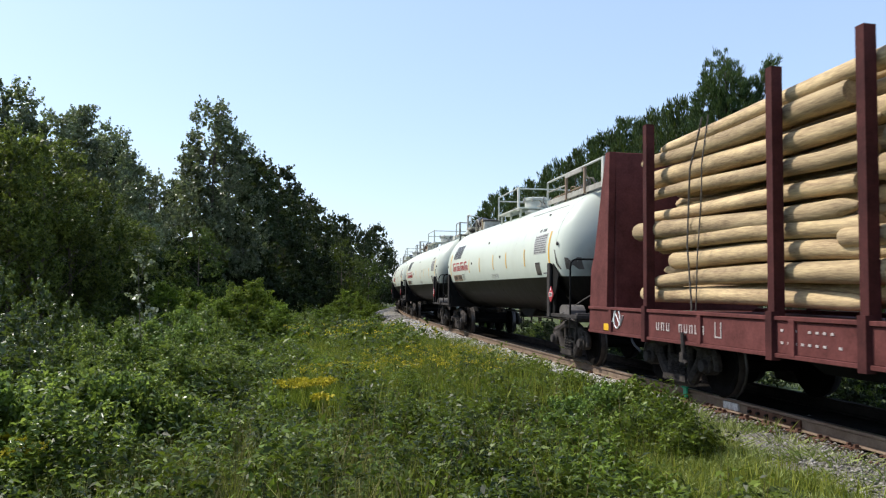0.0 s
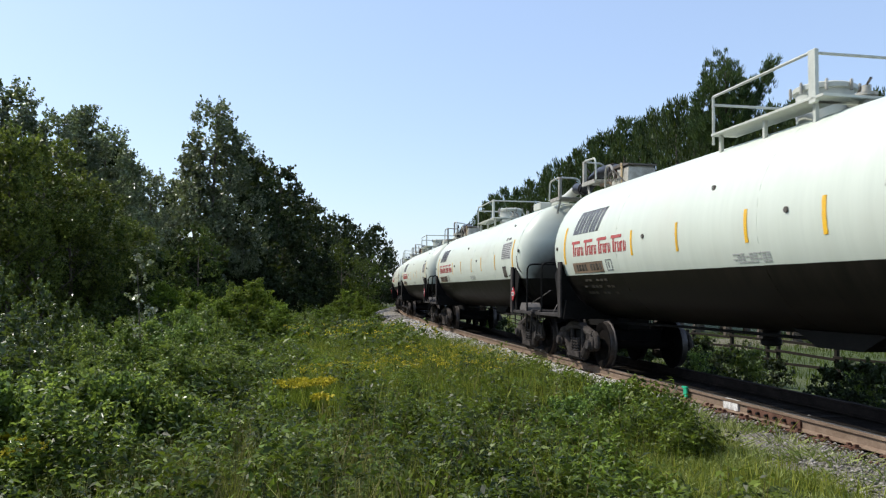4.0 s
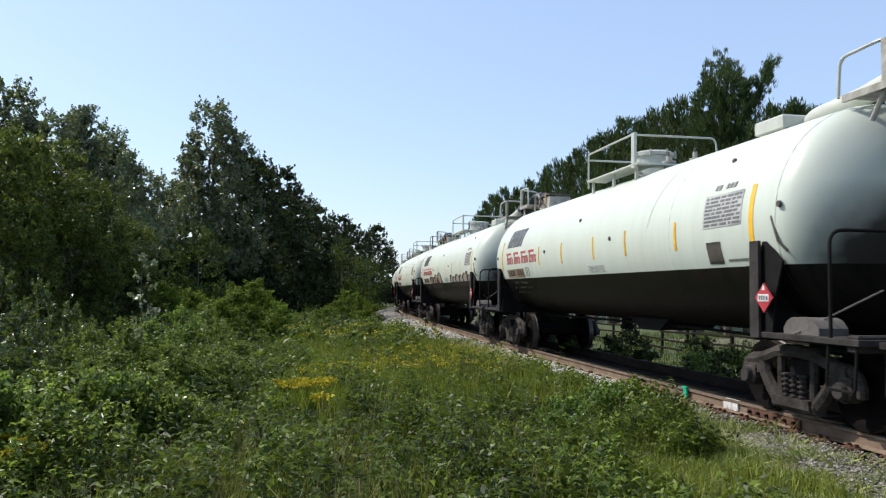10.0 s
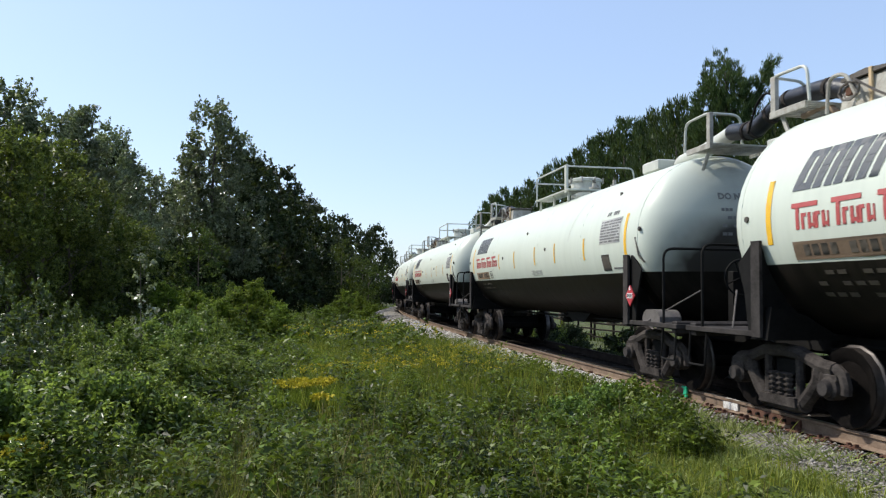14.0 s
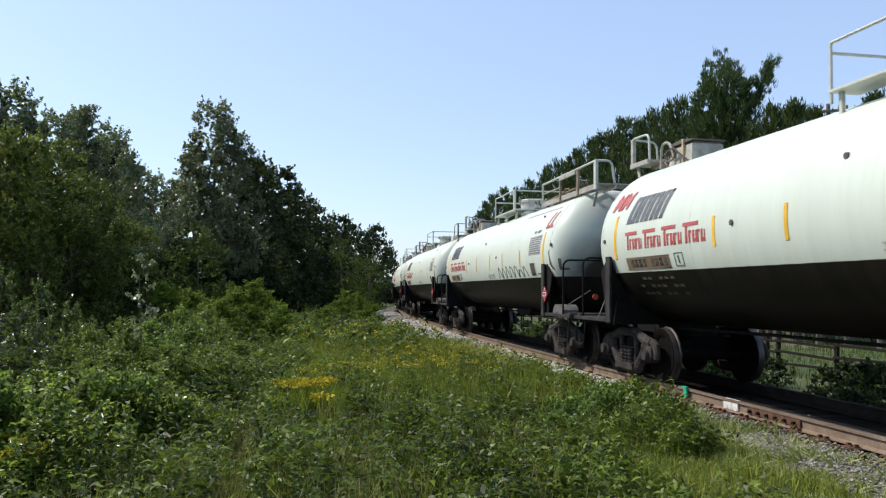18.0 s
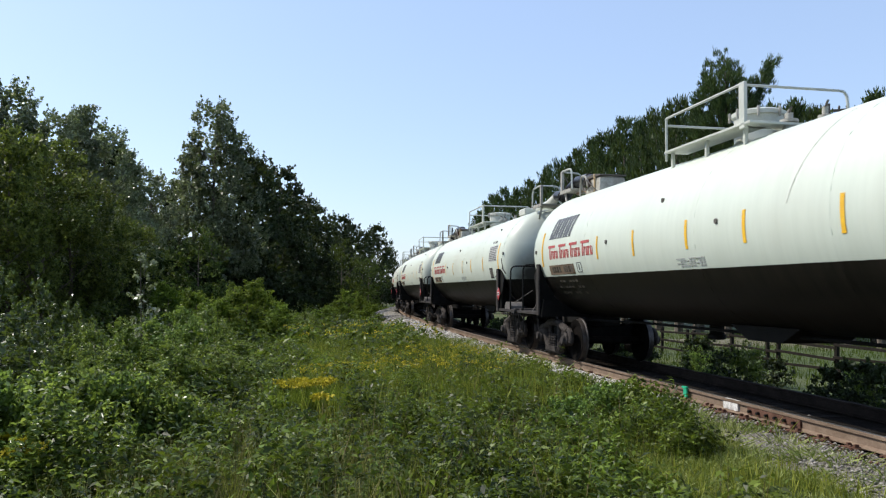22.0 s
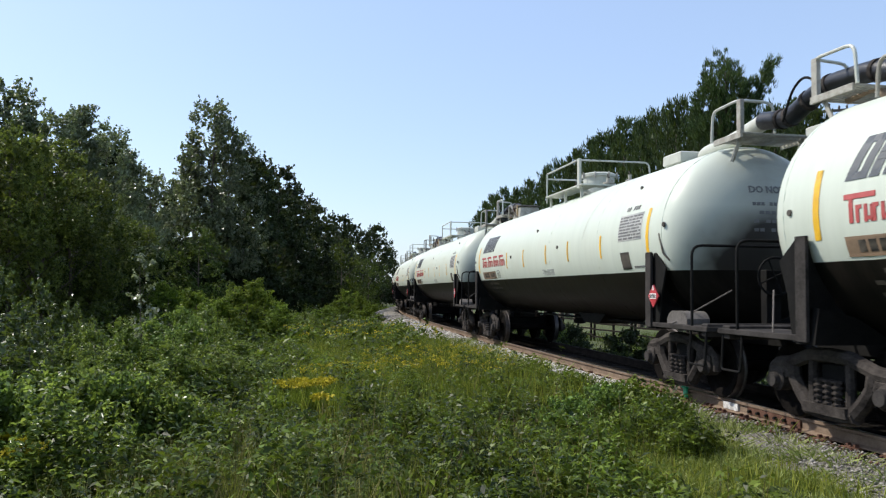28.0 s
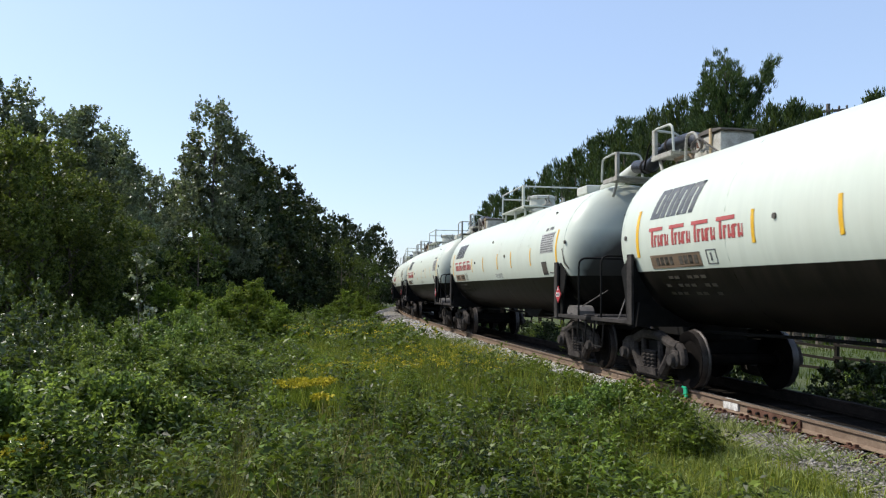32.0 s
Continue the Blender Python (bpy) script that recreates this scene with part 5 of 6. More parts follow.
def crown_mesh(seed, height, spread, base, boughs, twigs, per, leafsize, material, shape="round", bough=0.9, slim=0.6, inner=0.16, shoot=0.6, up=0.5, rough=0.6):
    """A crown in boughs, each of several leafy twigs with gaps between them, on a trunk with limbs."""
    rng = np.random.RandomState(seed)
    t = rng.beta(1.1, 1.15, boughs)
    h = base + (height - base) * t
    rad = spread * crown_radius(shape, t)
    ang = rng.uniform(0, 2 * np.pi, boughs)
    wob = 1 + 0.20 * np.sin(2 * ang + seed) * np.cos(5 * t + seed) + 0.15 * np.sin(5 * ang + 9 * t)
    size = bough * rng.uniform(0.65, 1.2, boughs) * (0.42 + 0.58 * np.sqrt(np.clip(rad / spread, 0, 1)))
    rr = np.clip(rad * wob - size * 0.55, 0.02, None) * rng.beta(3.2, 1.0, boughs)
    c = np.stack([rr * np.cos(ang), rr * np.sin(ang), h], -1)
    # twigs sit on the outer and upper side of their bough
    k = np.repeat(np.arange(boughs), twigs)
    out = np.stack([np.cos(ang), np.sin(ang), 0.0 * ang + 0.55], -1)
    d = unit(rng, len(k)) + 0.75 * out[k]
    d /= np.linalg.norm(d, axis=1, keepdims=True)
    tw = c[k] + d * (size[k] * rng.uniform(0.35, 0.8, len(k)))[:, None] * np.array([1, 1, 0.8])
    axis = d * 0.7 + rng.normal(0, 0.35, d.shape) + np.array([0, 0, shoot])
    axis /= np.linalg.norm(axis, axis=1, keepdims=True)
    length, thick = size[k] * rng.uniform(0.45, 1.15, len(k)), size[k] * rng.uniform(0.22, 0.42, len(k))
    q = np.repeat(np.arange(len(k)), per)
    e, u = unit(rng, len(q)), rng.beta(1.1, 1.3, len(q))
    pos = tw[q] + axis[q] * (length[q] * u)[:, None] + e * (thick[q] * (1.05 - 0.8 * u) * rng.beta(2.0, 1.0, len(q)))[:, None]
    nor = e * 0.6 + d[q] * 0.35 + np.array([0, 0, up])
    pieces = [plates(pos, nor, leafsize * rng.uniform(0.65, 1.3, len(q)), slim, rng, rough)]
    m = int(len(q) * inner)
    k2 = rng.randint(0, boughs, m)
    pieces.append(plates(c[k2] * np.array([0.75, 0.75, 1]) + unit(rng, m) * size[k2][:, None] * 0.4, unit(rng, m), leafsize * rng.uniform(1.3, 2.0, m), 0.75, rng))
    v, f = gather(pieces)
    g = Geo()
    lean = rng.uniform(-0.04, 0.04, 2)
    trunk_r = max(0.0145 * height - 0.012, 0.012)
    pts = [(lean[0] * z + 0.05 * math.sin(z * 0.8 + seed), lean[1] * z + 0.05 * math.cos(z * 0.7), z) for z in np.linspace(-0.5, height * 0.93, 9)]
    g.tube(pts, trunk_r, 8, trunk_r * 0.12)
    for i in range(0, boughs, max(1, boughs // 16)):
        z0 = max(base * 0.7, h[i] - rr[i] * 0.9 - 0.2)
        a, b = Vector((lean[0] * z0, lean[1] * z0, z0)), Vector(c[i])
        w = trunk_r * 0.38 * (1 - z0 / height * 0.7)
        g.tube([a, a.lerp(b, 0.5) + Vector((0, 0, -0.1)), b], w, 5, w * 0.2)
    return g.mesh("trunk", M["bark"]), stuff("crown", v, f, material, "", "")


def conifer_mesh(seed, height, spread, base, material, whorls=26, tufts=9, thin=1.0, blunt=0.6, broad=0.18):
    """Branches in whorls with upturned tufts of needles."""
    rng = np.random.RandomState(seed)
    g = Geo()
    g.tube([(0.04 * math.sin(z), 0.04 * math.cos(z), z) for z in np.linspace(-0.5, height * 0.98, 8)], 0.016 * height + 0.04, 8, 0.02)
    P, W, S = [], [], []
    for w in range(whorls):
        t = (w + rng.uniform(-0.3, 0.3)) / whorls
        z = base + (height - base) * t
        reach = spread * (1 - t) ** blunt * rng.uniform(0.65, 1.1) + 0.15
        for k in range(rng.randint(4, 7)):
            a = rng.uniform(0, 2 * np.pi)
            ln = reach * rng.uniform(0.55, 1.15)
            rise = rng.uniform(0.1, 0.5)
            d = np.array([math.cos(a), math.sin(a), 0.0])
            end = np.array([0, 0, z]) + d * ln + np.array([0, 0, ln * rise])
            if ln > 1.3:
                g.tube([(0, 0, z), tuple(np.array([0, 0, z]) + d * ln * 0.55 + np.array([0, 0, ln * rise * 0.3])), tuple(end)], 0.035, 4, 0.01)
            for q in range(tufts):
                u = 1.02 - 0.75 * rng.rand() ** 1.6
                p = np.array([0, 0, z]) + d * ln * u + np.array([0, 0, ln * rise * u * u]) + rng.normal(0, 0.05 + 0.05 * ln, 3)
                m = int(9 * thin)
                rank = rng.rand(m)
                way = unit(rng, m) * 0.62 * (1.1 - rank[:, None]) + d * 0.2 + np.array([0, 0, 0.9])
                P.append(p[None] + np.stack([0.0 * rank, 0.0 * rank, rank * rng.uniform(0.35, 0.75)], -1) + rng.normal(0, 0.05, (m, 3)))
                W.append(way)
                S.append(rng.uniform(0.22, 0.38, m) * (1.2 - 0.5 * rank))
    m = 40                      # the leading shoot
    P.append(np.stack([rng.normal(0, 0.05, m), rng.normal(0, 0.05, m), height - 0.5 + 0.8 * rng.rand(m)], -1))
    W.append(unit(rng, m) * 0.4 + np.array([0, 0, 0.8]))
    S.append(rng.uniform(0.2, 0.32, m))
    p, w, s = np.concatenate(P), np.concatenate(W), np.concatenate(S)
    v, f = leaves(p, w, s, broad, rng, 0.1, 0.03)
    return g.mesh("trunk", M["bark"]), stuff("needles", v, f, material, "", "")


def plant_tree(name, meshes, x, y, size, turn, label, category, group, crown="crown", z=None, tall=1.0):
    root = new(name)
    root.matrix_basis = Matrix.Translation((x, y, float(ground_z(x, y)) if z is None else z)) @ Matrix.Rotation(turn, 4, "Z") @ Matrix.Diagonal((size, size, size * tall, 1))
    part("trunk", meshes[0], None, root)
    part(crown, meshes[1], None, root)
    return tagged(root, label, category, group)


M["lush"] = leaf("lush_leaf", (0.050, 0.090, 0.012), (0.24, 0.32, 0.05), gloss=0.45, through=0.45)
M["willow"] = leaf("grey_willow_leaf", (0.036, 0.068, 0.014), (0.26, 0.34, 0.075), gloss=0.40, gleam=0.3, through=0.48, coarse=0.6)
M["glossy"] = leaf("glossy_bush_leaf", (0.012, 0.026, 0.010), (0.115, 0.165, 0.052), gloss=0.36, gleam=0.45, through=0.38, coarse=0.8)
TREES = [crown_mesh(11, 10.5, 2.9, 0.6, 90, 6, 22, 0.155, M["tree"], "round", 0.78, 0.5), crown_mesh(12, 9.7, 3.1, 0.4, 90, 6, 22, 0.155, M["tree"], "round", 0.80, 0.5),
         crown_mesh(13, 7.8, 2.8, 0.3, 76, 6, 20, 0.15, M["olive_leaf"], "round", 0.72, 0.5), crown_mesh(14, 12.7, 2.9, 1.4, 130, 6, 19, 0.145, M["aspen"], "cone", 0.68, 0.7),
         crown_mesh(15, 10.6, 2.7, 0.3, 110, 5, 15, 0.20, M["shade_tint"], "round", 0.70, 0.65, 0.28, 0.25), crown_mesh(16, 12.2, 3.1, 1.0, 130, 6, 19, 0.145, M["aspen"], "tall", 0.70, 0.7),
         crown_mesh(17, 10.8, 3.0, 0.3, 64, 4, 9, 0.32, M["shade_tint"], "tall", 0.9, 0.7, 0.3)]
TREE_TALL = (11.0, 10.2, 8.3, 13.1, 11.2, 12.6, 11.2)
BUSHES = [crown_mesh(21, 2.3, 1.0, 0.05, 34, 6, 20, 0.085, M["glossy"], "round", 0.36, 0.5, 0.16, 0.7, 0.6), crown_mesh(22, 1.7, 1.0, 0.02, 36, 6, 22, 0.070, M["willow"], "dome", 0.34, 0.36, 0.16, 0.8, 0.7),
          crown_mesh(23, 2.5, 1.0, 0.05, 34, 6, 20, 0.11, M["lush"], "cone", 0.40, 0.34, 0.16, 0.9, 0.6), crown_mesh(24, 1.1, 0.85, 0.0, 34, 6, 20, 0.080, M["bramble"], "dome", 0.28, 0.55, 0.06, 0.8, 0.6, 1.2)]
BUSH_TALL, BUSH_WIDE = (2.55, 1.95, 2.7, 1.32), (1.1, 1.05, 1.05, 0.9)
PINES = [conifer_mesh(31, 11, 2.1, 1.5, M["pine"], 26, 7, 0.8, 0.52, 0.22), conifer_mesh(32, 12, 1.9, 1.5, M["pine"], 28, 7, 0.8, 0.56, 0.22), conifer_mesh(33, 10, 2.2, 1.5, M["pine"], 26, 7, 0.8, 0.50, 0.22)]


def big_pine_mesh(seed, material):
    """A round-headed pine with one long limb that leans out."""
    rng = np.random.RandomState(seed)
    g = Geo()
    g.tube([(0.06 * math.sin(z), 0.05 * math.cos(z), z) for z in np.linspace(-0.5, 17.0, 9)], 0.26, 9, 0.04)
    g.tube([(0.1, 0, 11.0), (0.9, 0.1, 12.9), (1.8, 0.1, 14.7), (2.65, 0.0, 16.3)], 0.10, 6, 0.03)
    tips = []
    for n, c, rad in ((760, (-0.05, 0, 13.8), (2.05, 2.0, 3.15)), (420, (0.1, 0, 9.4), (2.7, 2.6, 3.6)), (60, (-1.2, 0, 12.3), (1.2, 1.2, 1.2))):
        d = unit(rng, n)
        q = rng.beta(2.6, 1.0, n)[:, None]
        wob = 1 + 0.14 * np.sin(4 * d[:, 0] + 3 * d[:, 2])[:, None] + 0.10 * np.sin(9 * d[:, 1] + 7 * d[:, 2])[:, None]
        p = np.array(c) + d * q * wob * np.array(rad)
        tips.append(p)
        for i in range(0, n, 14):
            g.tube([(0, 0, max(p[i][2] - 1.4, 3)), tuple(p[i] * [0.6, 0.6, 1] - [0, 0, 0.35]), tuple(p[i])], 0.05, 5, 0.012)
    u = rng.beta(1.4, 1.0, 150)
    along = np.stack([0.5 + 2.2 * u, 0.05 * u, 12.0 + 4.3 * u], -1)
    tips.append(along + rng.normal(0, 1, (150, 3)) * (0.36 - 0.16 * u)[:, None])
    tips = np.concatenate(tips)
    m = 34
    k = np.repeat(np.arange(len(tips)), m)
    rank = rng.rand(len(k))
    away = tips - np.array([0, 0, 11.5])
    away[:, 2] *= 0.3
    away /= np.linalg.norm(away, axis=1, keepdims=True)
    way = unit(rng, len(k)) * 0.6 * (1.15 - rank[:, None]) + away[k] * 0.35 + np.array([0, 0, 0.8])
    pos = tips[k] + np.array([0, 0, 1]) * (rank * rng.uniform(0.2, 0.5, len(tips))[k])[:, None] + rng.normal(0, 0.06, (len(k), 3))
    v, f = leaves(pos, way, rng.uniform(0.18, 0.32, len(k)) * (1.2 - 0.5 * rank), 0.17, rng, 0.1, 0.03)
    return g.mesh("trunk", M["bark"]), stuff("needles", v, f, material, "", "")


BIG_PINE = big_pine_mesh(35, M["pine"])


def bearing(px):
    """Azimuth, from +y towards +x, of a column of the view."""
    return YAW + math.atan((px - 784) / 1378.6)


rng = random.Random(21)
# left wood: column and height of each top in the view, distance, kind
WOOD = ((-120, 150, 37, 3), (-55, 120, 39, 5), (2, 126, 40, 3), (44, 180, 42, 5), (98, 184, 44, 3), (140, 178, 45, 5), (190, 215, 47, 3), (224, 262, 50, 5), (264, 296, 54, 3),
        (368, 168, 60, 3), (336, 250, 61, 5), (398, 216, 61, 3), (428, 258, 64, 4), (455, 276, 68, 4), (490, 280, 72, 4), (512, 322, 76, 4), (536, 340, 82, 4), (558, 354, 90, 4),
        (578, 388, 97, 4), (598, 372, 106, 4), (620, 388, 114, 4), (642, 402, 124, 4), (668, 392, 140, 4), (685, 432, 165, 4), (698, 462, 190, 4),
        (-70, 215, 32, 1), (18, 208, 33, 0), (76, 232, 34, 1), (130, 292, 35, 0), (186, 345, 36.5, 2), (222, 385, 38, 0), (352, 396, 50, 2), (606, 424, 84, 2), (655, 452, 100, 2), (572, 452, 80, 4), (290, 400, 56, 4), (430, 400, 66, 4), (520, 420, 76, 4))
SWAYING = []


def top_over(py, px, dist, x, y):
    """How high over the ground at x, y a thing reaches up to that height in the view."""
    return 1.483 + (517 - py + (px - 784) * 0.0108) / 1378.6 * dist * math.cos(bearing(px) - YAW) - float(ground_z(x, y))


for i, (px, py, dist, kind) in enumerate(WOOD):
    az = bearing(px)
    x, y = dist * math.sin(az), dist * math.cos(az)
    k = top_over(py, px, dist, x, y) / TREE_TALL[kind]
    wide = min(max(k, 0.72), 1.2)
    label = "tall aspen with a loose grey-green crown" if kind in (3, 5) else "dark slender broadleaf tree in the wood" if kind == 4 else "dense yellow-green broadleaf tree at the wood's edge"
    SWAYING.append((plant_tree("tree", TREES[kind], x, y, wide, rng.uniform(0, 6.28), label, "tree", "trees of the wood", tall=k / wide), i, 0.35 if kind == 3 else 0.2))
# the wood's body, away from its edge, added to shade the lower crowns
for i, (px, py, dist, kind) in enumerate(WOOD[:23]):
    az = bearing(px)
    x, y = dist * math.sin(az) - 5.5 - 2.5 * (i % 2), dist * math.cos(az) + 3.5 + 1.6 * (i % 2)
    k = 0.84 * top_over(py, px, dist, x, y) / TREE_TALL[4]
    plant_tree("tree", TREES[6], x, y, max(k, 0.9), rng.uniform(0, 6.28), "added broadleaf tree inside the wood that blocks the sun", "tree", "trees of the wood", tall=k / max(k, 0.9))
# added undergrowth closes the wood, leaves darkened for the shade under its crowns
M["shade"] = leaf("leaf_darkened_for_shade", (0.004, 0.009, 0.004), (0.034, 0.048, 0.020), through=0.2, gleam=0.08)
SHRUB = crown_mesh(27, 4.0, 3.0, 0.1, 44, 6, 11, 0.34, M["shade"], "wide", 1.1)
cols = sorted(WOOD)
for i in range(20):
    px = -120 + 42 * i
    dist = float(np.interp(px, [c[0] for c in cols], [c[2] for c in cols]))
    dist = max(dist, 40 if px < 250 else 52) * rng.uniform(0.98, 1.05)
    az = bearing(px)
    plant_tree("shrub", SHRUB, dist * math.sin(az), dist * math.cos(az), rng.uniform(0.8, 1.05) * min(dist / 45, 1.3), rng.uniform(0, 6.28), "undergrowth beneath the trees, its leaves darkened for shade", "shrub", "undergrowth of the wood", "foliage")
# right wood: pines
RIGHT_SKY = ((848, 372, 108), (858, 352, 106), (874, 342, 103), (892, 332, 100), (905, 345, 98), (922, 330, 96), (940, 318, 92), (968, 290, 88), (995, 280, 84), (1020, 262, 80), (1050, 238, 76), (1078, 232, 72), (1105, 210, 68), (1135, 205, 64), (1165, 195, 60), (1200, 178, 56), (1232, 190, 53), (1345, 215, 46), (1375, 190, 45), (1410, 176, 44), (1450, 200, 43), (1500, 215, 42), (1560, 160, 41), (1620, 150, 40))
for i, (px, py, dist) in enumerate(RIGHT_SKY):
    az = bearing(px)
    x, y = dist * math.sin(az), dist * math.cos(az)
    want = 1.483 + (513 - py + (px - 784) * 0.0108) / 1378.6 * dist * math.cos(az - YAW) + 0.85
    k = want / (11, 12, 10)[i % 3]
    plant_tree("pine_tree", PINES[i % 3], x, y, k, rng.uniform(0, 6.28), "dark green pine in the row behind the track", "tree", "pines behind the track", "needles")
for i in range(19):
    px = 860 + 38 * i + rng.uniform(-8, 8)
    dist = float(np.interp(px, [c[0] for c in RIGHT_SKY], [c[2] for c in RIGHT_SKY])) * rng.uniform(1.0, 1.2)
    sky_y = np.interp(px, [c[0] for c in RIGHT_SKY], [c[1] for c in RIGHT_SKY])
    az = bearing(px)
    x, y = dist * math.sin(az), dist * math.cos(az)
    want = (1.483 + (513 - sky_y) / 1378.6 * dist) * rng.uniform(0.93, 1.0)
    plant_tree("pine_tree", PINES[i % 3], x, y, want / (11, 12, 10)[i % 3], rng.uniform(0, 6.28), "dark green pine in the row behind the track", "tree", "pines behind the track", "needles")
az = bearing(1287)
plant_tree("pine_tree", BIG_PINE, 50 * math.sin(az), 50 * math.cos(az), 1.0, -az, "tall bushy white pine above the rest", "tree", "pines behind the track", "needles")


# ---- weeds and grass ----
def ovals(pos, direction, size, width, rng, fold=0.22, droop=0.3):
    """Broad leaves of two halves, folded along the midrib."""
    n = len(pos)
    d = direction / np.linalg.norm(direction, axis=1, keepdims=True)
    side = np.cross(d, np.array([0, 0, 1.0]) + rng.normal(0, 0.45, (n, 3)))
    side /= np.linalg.norm(side, axis=1, keepdims=True) + 1e-9
    nor = np.cross(side, d)
    L, W = size[:, None], (size * width)[:, None]
    mid, tip = pos + d * L * 0.5 - nor * L * 0.06, pos + d * L - nor * L * droop
    half = []
    for s in (1, -1):
        half.append((pos + d * L * 0.28 + s * side * W * 0.46 + nor * W * fold, pos + d * L * 0.66 + s * side * W * 0.40 + nor * (W * fold - L * 0.1)))
    v = np.stack([pos, half[0][0], half[0][1], tip, half[1][1], half[1][0]], 1).reshape(-1, 3)
    i = 6 * np.arange(n)[:, None]
    return v, np.concatenate([i + [[0, 1, 2, 3]], i + [[0, 3, 4, 5]]])


def mounds(x, y):
    """Uneven growth, in humps a stride or two across."""
    a = np.sin(2.3 * x + 1.1 * np.sin(1.7 * y + 0.4)) * np.sin(2.0 * y + 1.3 * np.sin(1.4 * x))
    b = np.sin(0.9 * x + 0.5 * y + 1.0) * np.sin(0.7 * y - 0.3 * x)
    return 0.88 + 0.46 * a + 0.26 * b


def tallness(x, y):
    """Weeds stand higher on the camera's left and lower by the track and in the middle."""
    return np.interp(np.arctan2(x, y), [-0.4, -0.12, 0.0, 0.12, 0.4, 0.8], [1.25, 1.2, 0.85, 0.72, 0.78, 0.7]) * (1 + 0.004 * np.clip(y - 14, 0, 60)) * mounds(x, y)


def weeds(n, x_lo, x_hi, y_lo, y_hi, h_lo, h_hi, per, size, seed, keep, slim=0.5, up=0.35, herd=7, reach=0.2):
    """Leafy stems in clumps of uneven height; keep tells which places bear plants."""
    rng = np.random.RandomState(seed)
    c = n // herd
    cx, cy, ch = rng.uniform(x_lo, x_hi, c), rng.uniform(y_lo, y_hi, c), h_lo + (h_hi - h_lo) * rng.beta(1.3, 1.6, c)
    q = np.repeat(np.arange(c), herd)
    d = rng.normal(0, 1, (len(q), 2))
    x, y = cx[q] + d[:, 0] * reach, cy[q] + d[:, 1] * reach
    tall = ch[q] * (1.05 - 0.16 * (d ** 2).sum(1)).clip(0.45, 1.1) * rng.uniform(0.85, 1.1, len(q))
    ok = keep(x, y, rng.rand(len(q)))
    x, y, tall = x[ok], y[ok], tall[ok] * tallness(x[ok], y[ok])
    n = len(x)
    e, s = off_track(x, y)
    tall *= np.clip((verge(s) - e) / 1.8 + 0.6, 0.6, 1)
    base = ground_z(x, y, e)
    k = np.repeat(np.arange(n), per)
    m = len(k)
    u = rng.beta(1.5, 0.9, m)
    a = rng.uniform(0, 2 * np.pi, m)
    lean = rng.normal(0, 0.10, (n, 2))
    pos = np.stack([x[k] + lean[k, 0] * u * tall[k] * 2, y[k] + lean[k, 1] * u * tall[k] * 2, base[k] + u * tall[k]], -1) + rng.normal(0, 0.3 * size, (m, 3)) * [1, 1, 0.4]
    way = np.stack([np.cos(a), np.sin(a), up + rng.uniform(-0.6, 0.6, m)], -1)
    return (ovals if slim > 0.6 else leaves)(pos, way, size * rng.uniform(0.6, 1.25, m) * (1.2 - 0.5 * u), slim, rng)


def blades(n, x_lo, x_hi, y_lo, y_hi, h_lo, h_hi, wide, seed, keep):
    rng = np.random.RandomState(seed)
    x, y = rng.uniform(x_lo, x_hi, n), rng.uniform(y_lo, y_hi, n)
    ok = keep(x, y, rng.rand(n))
    x, y = x[ok], y[ok]
    n = len(x)
    z, h, a = ground_z(x, y) - 0.02, rng.uniform(h_lo, h_hi, n), rng.uniform(0, 2 * np.pi, n)
    bx, by = rng.normal(0, 0.22, n) * h, rng.normal(0, 0.22, n) * h
    w = wide * rng.uniform(0.6, 1.4, n) / 2
    p0 = np.stack([x - w * np.cos(a), y - w * np.sin(a), z], -1)
    p1 = np.stack([x + w * np.cos(a), y + w * np.sin(a), z], -1)
    p2 = np.stack([x + bx * 0.56 + w * 0.7 * np.cos(a), y + by * 0.56 + w * 0.7 * np.sin(a), z + h * 0.58], -1)
    p3 = np.stack([x + bx, y + by, z + h], -1)
    return np.stack([p0, p1, p2, p3], 1).reshape(-1, 3), np.arange(4 * n).reshape(n, 4)


def seen_field(x, y):
    """The wedge of meadow before the camera, left of the ballast."""
    az = np.arctan2(x, y)
    return (az > YAW - 0.56) & (az < YAW + 0.56)


def verge(s):
    """How far from the track's middle the weeds begin."""
    return np.interp(s, [0, 6.2, 7.8, 9.5, 14, 18, 30, 60, 80], [-4.2, -3.8, -2.9, -1.9, -1.95, -2.25, -2.7, -3.1, -3.4])


def weed_here(lo_e, hi_e, density=1.0):
    def keep(x, y, r):
        e, s = off_track(x, y)
        clump = 0.5 + 0.5 * np.sin(1.9 * x + 0.8 * np.sin(1.1 * y)) * np.sin(1.5 * y + 0.9 * np.sin(1.3 * x))
        return seen_field(x, y) & (e > lo_e) & (e < np.minimum(hi_e, verge(s))) & (r < density * (0.45 + 0.75 * clump))
    return keep


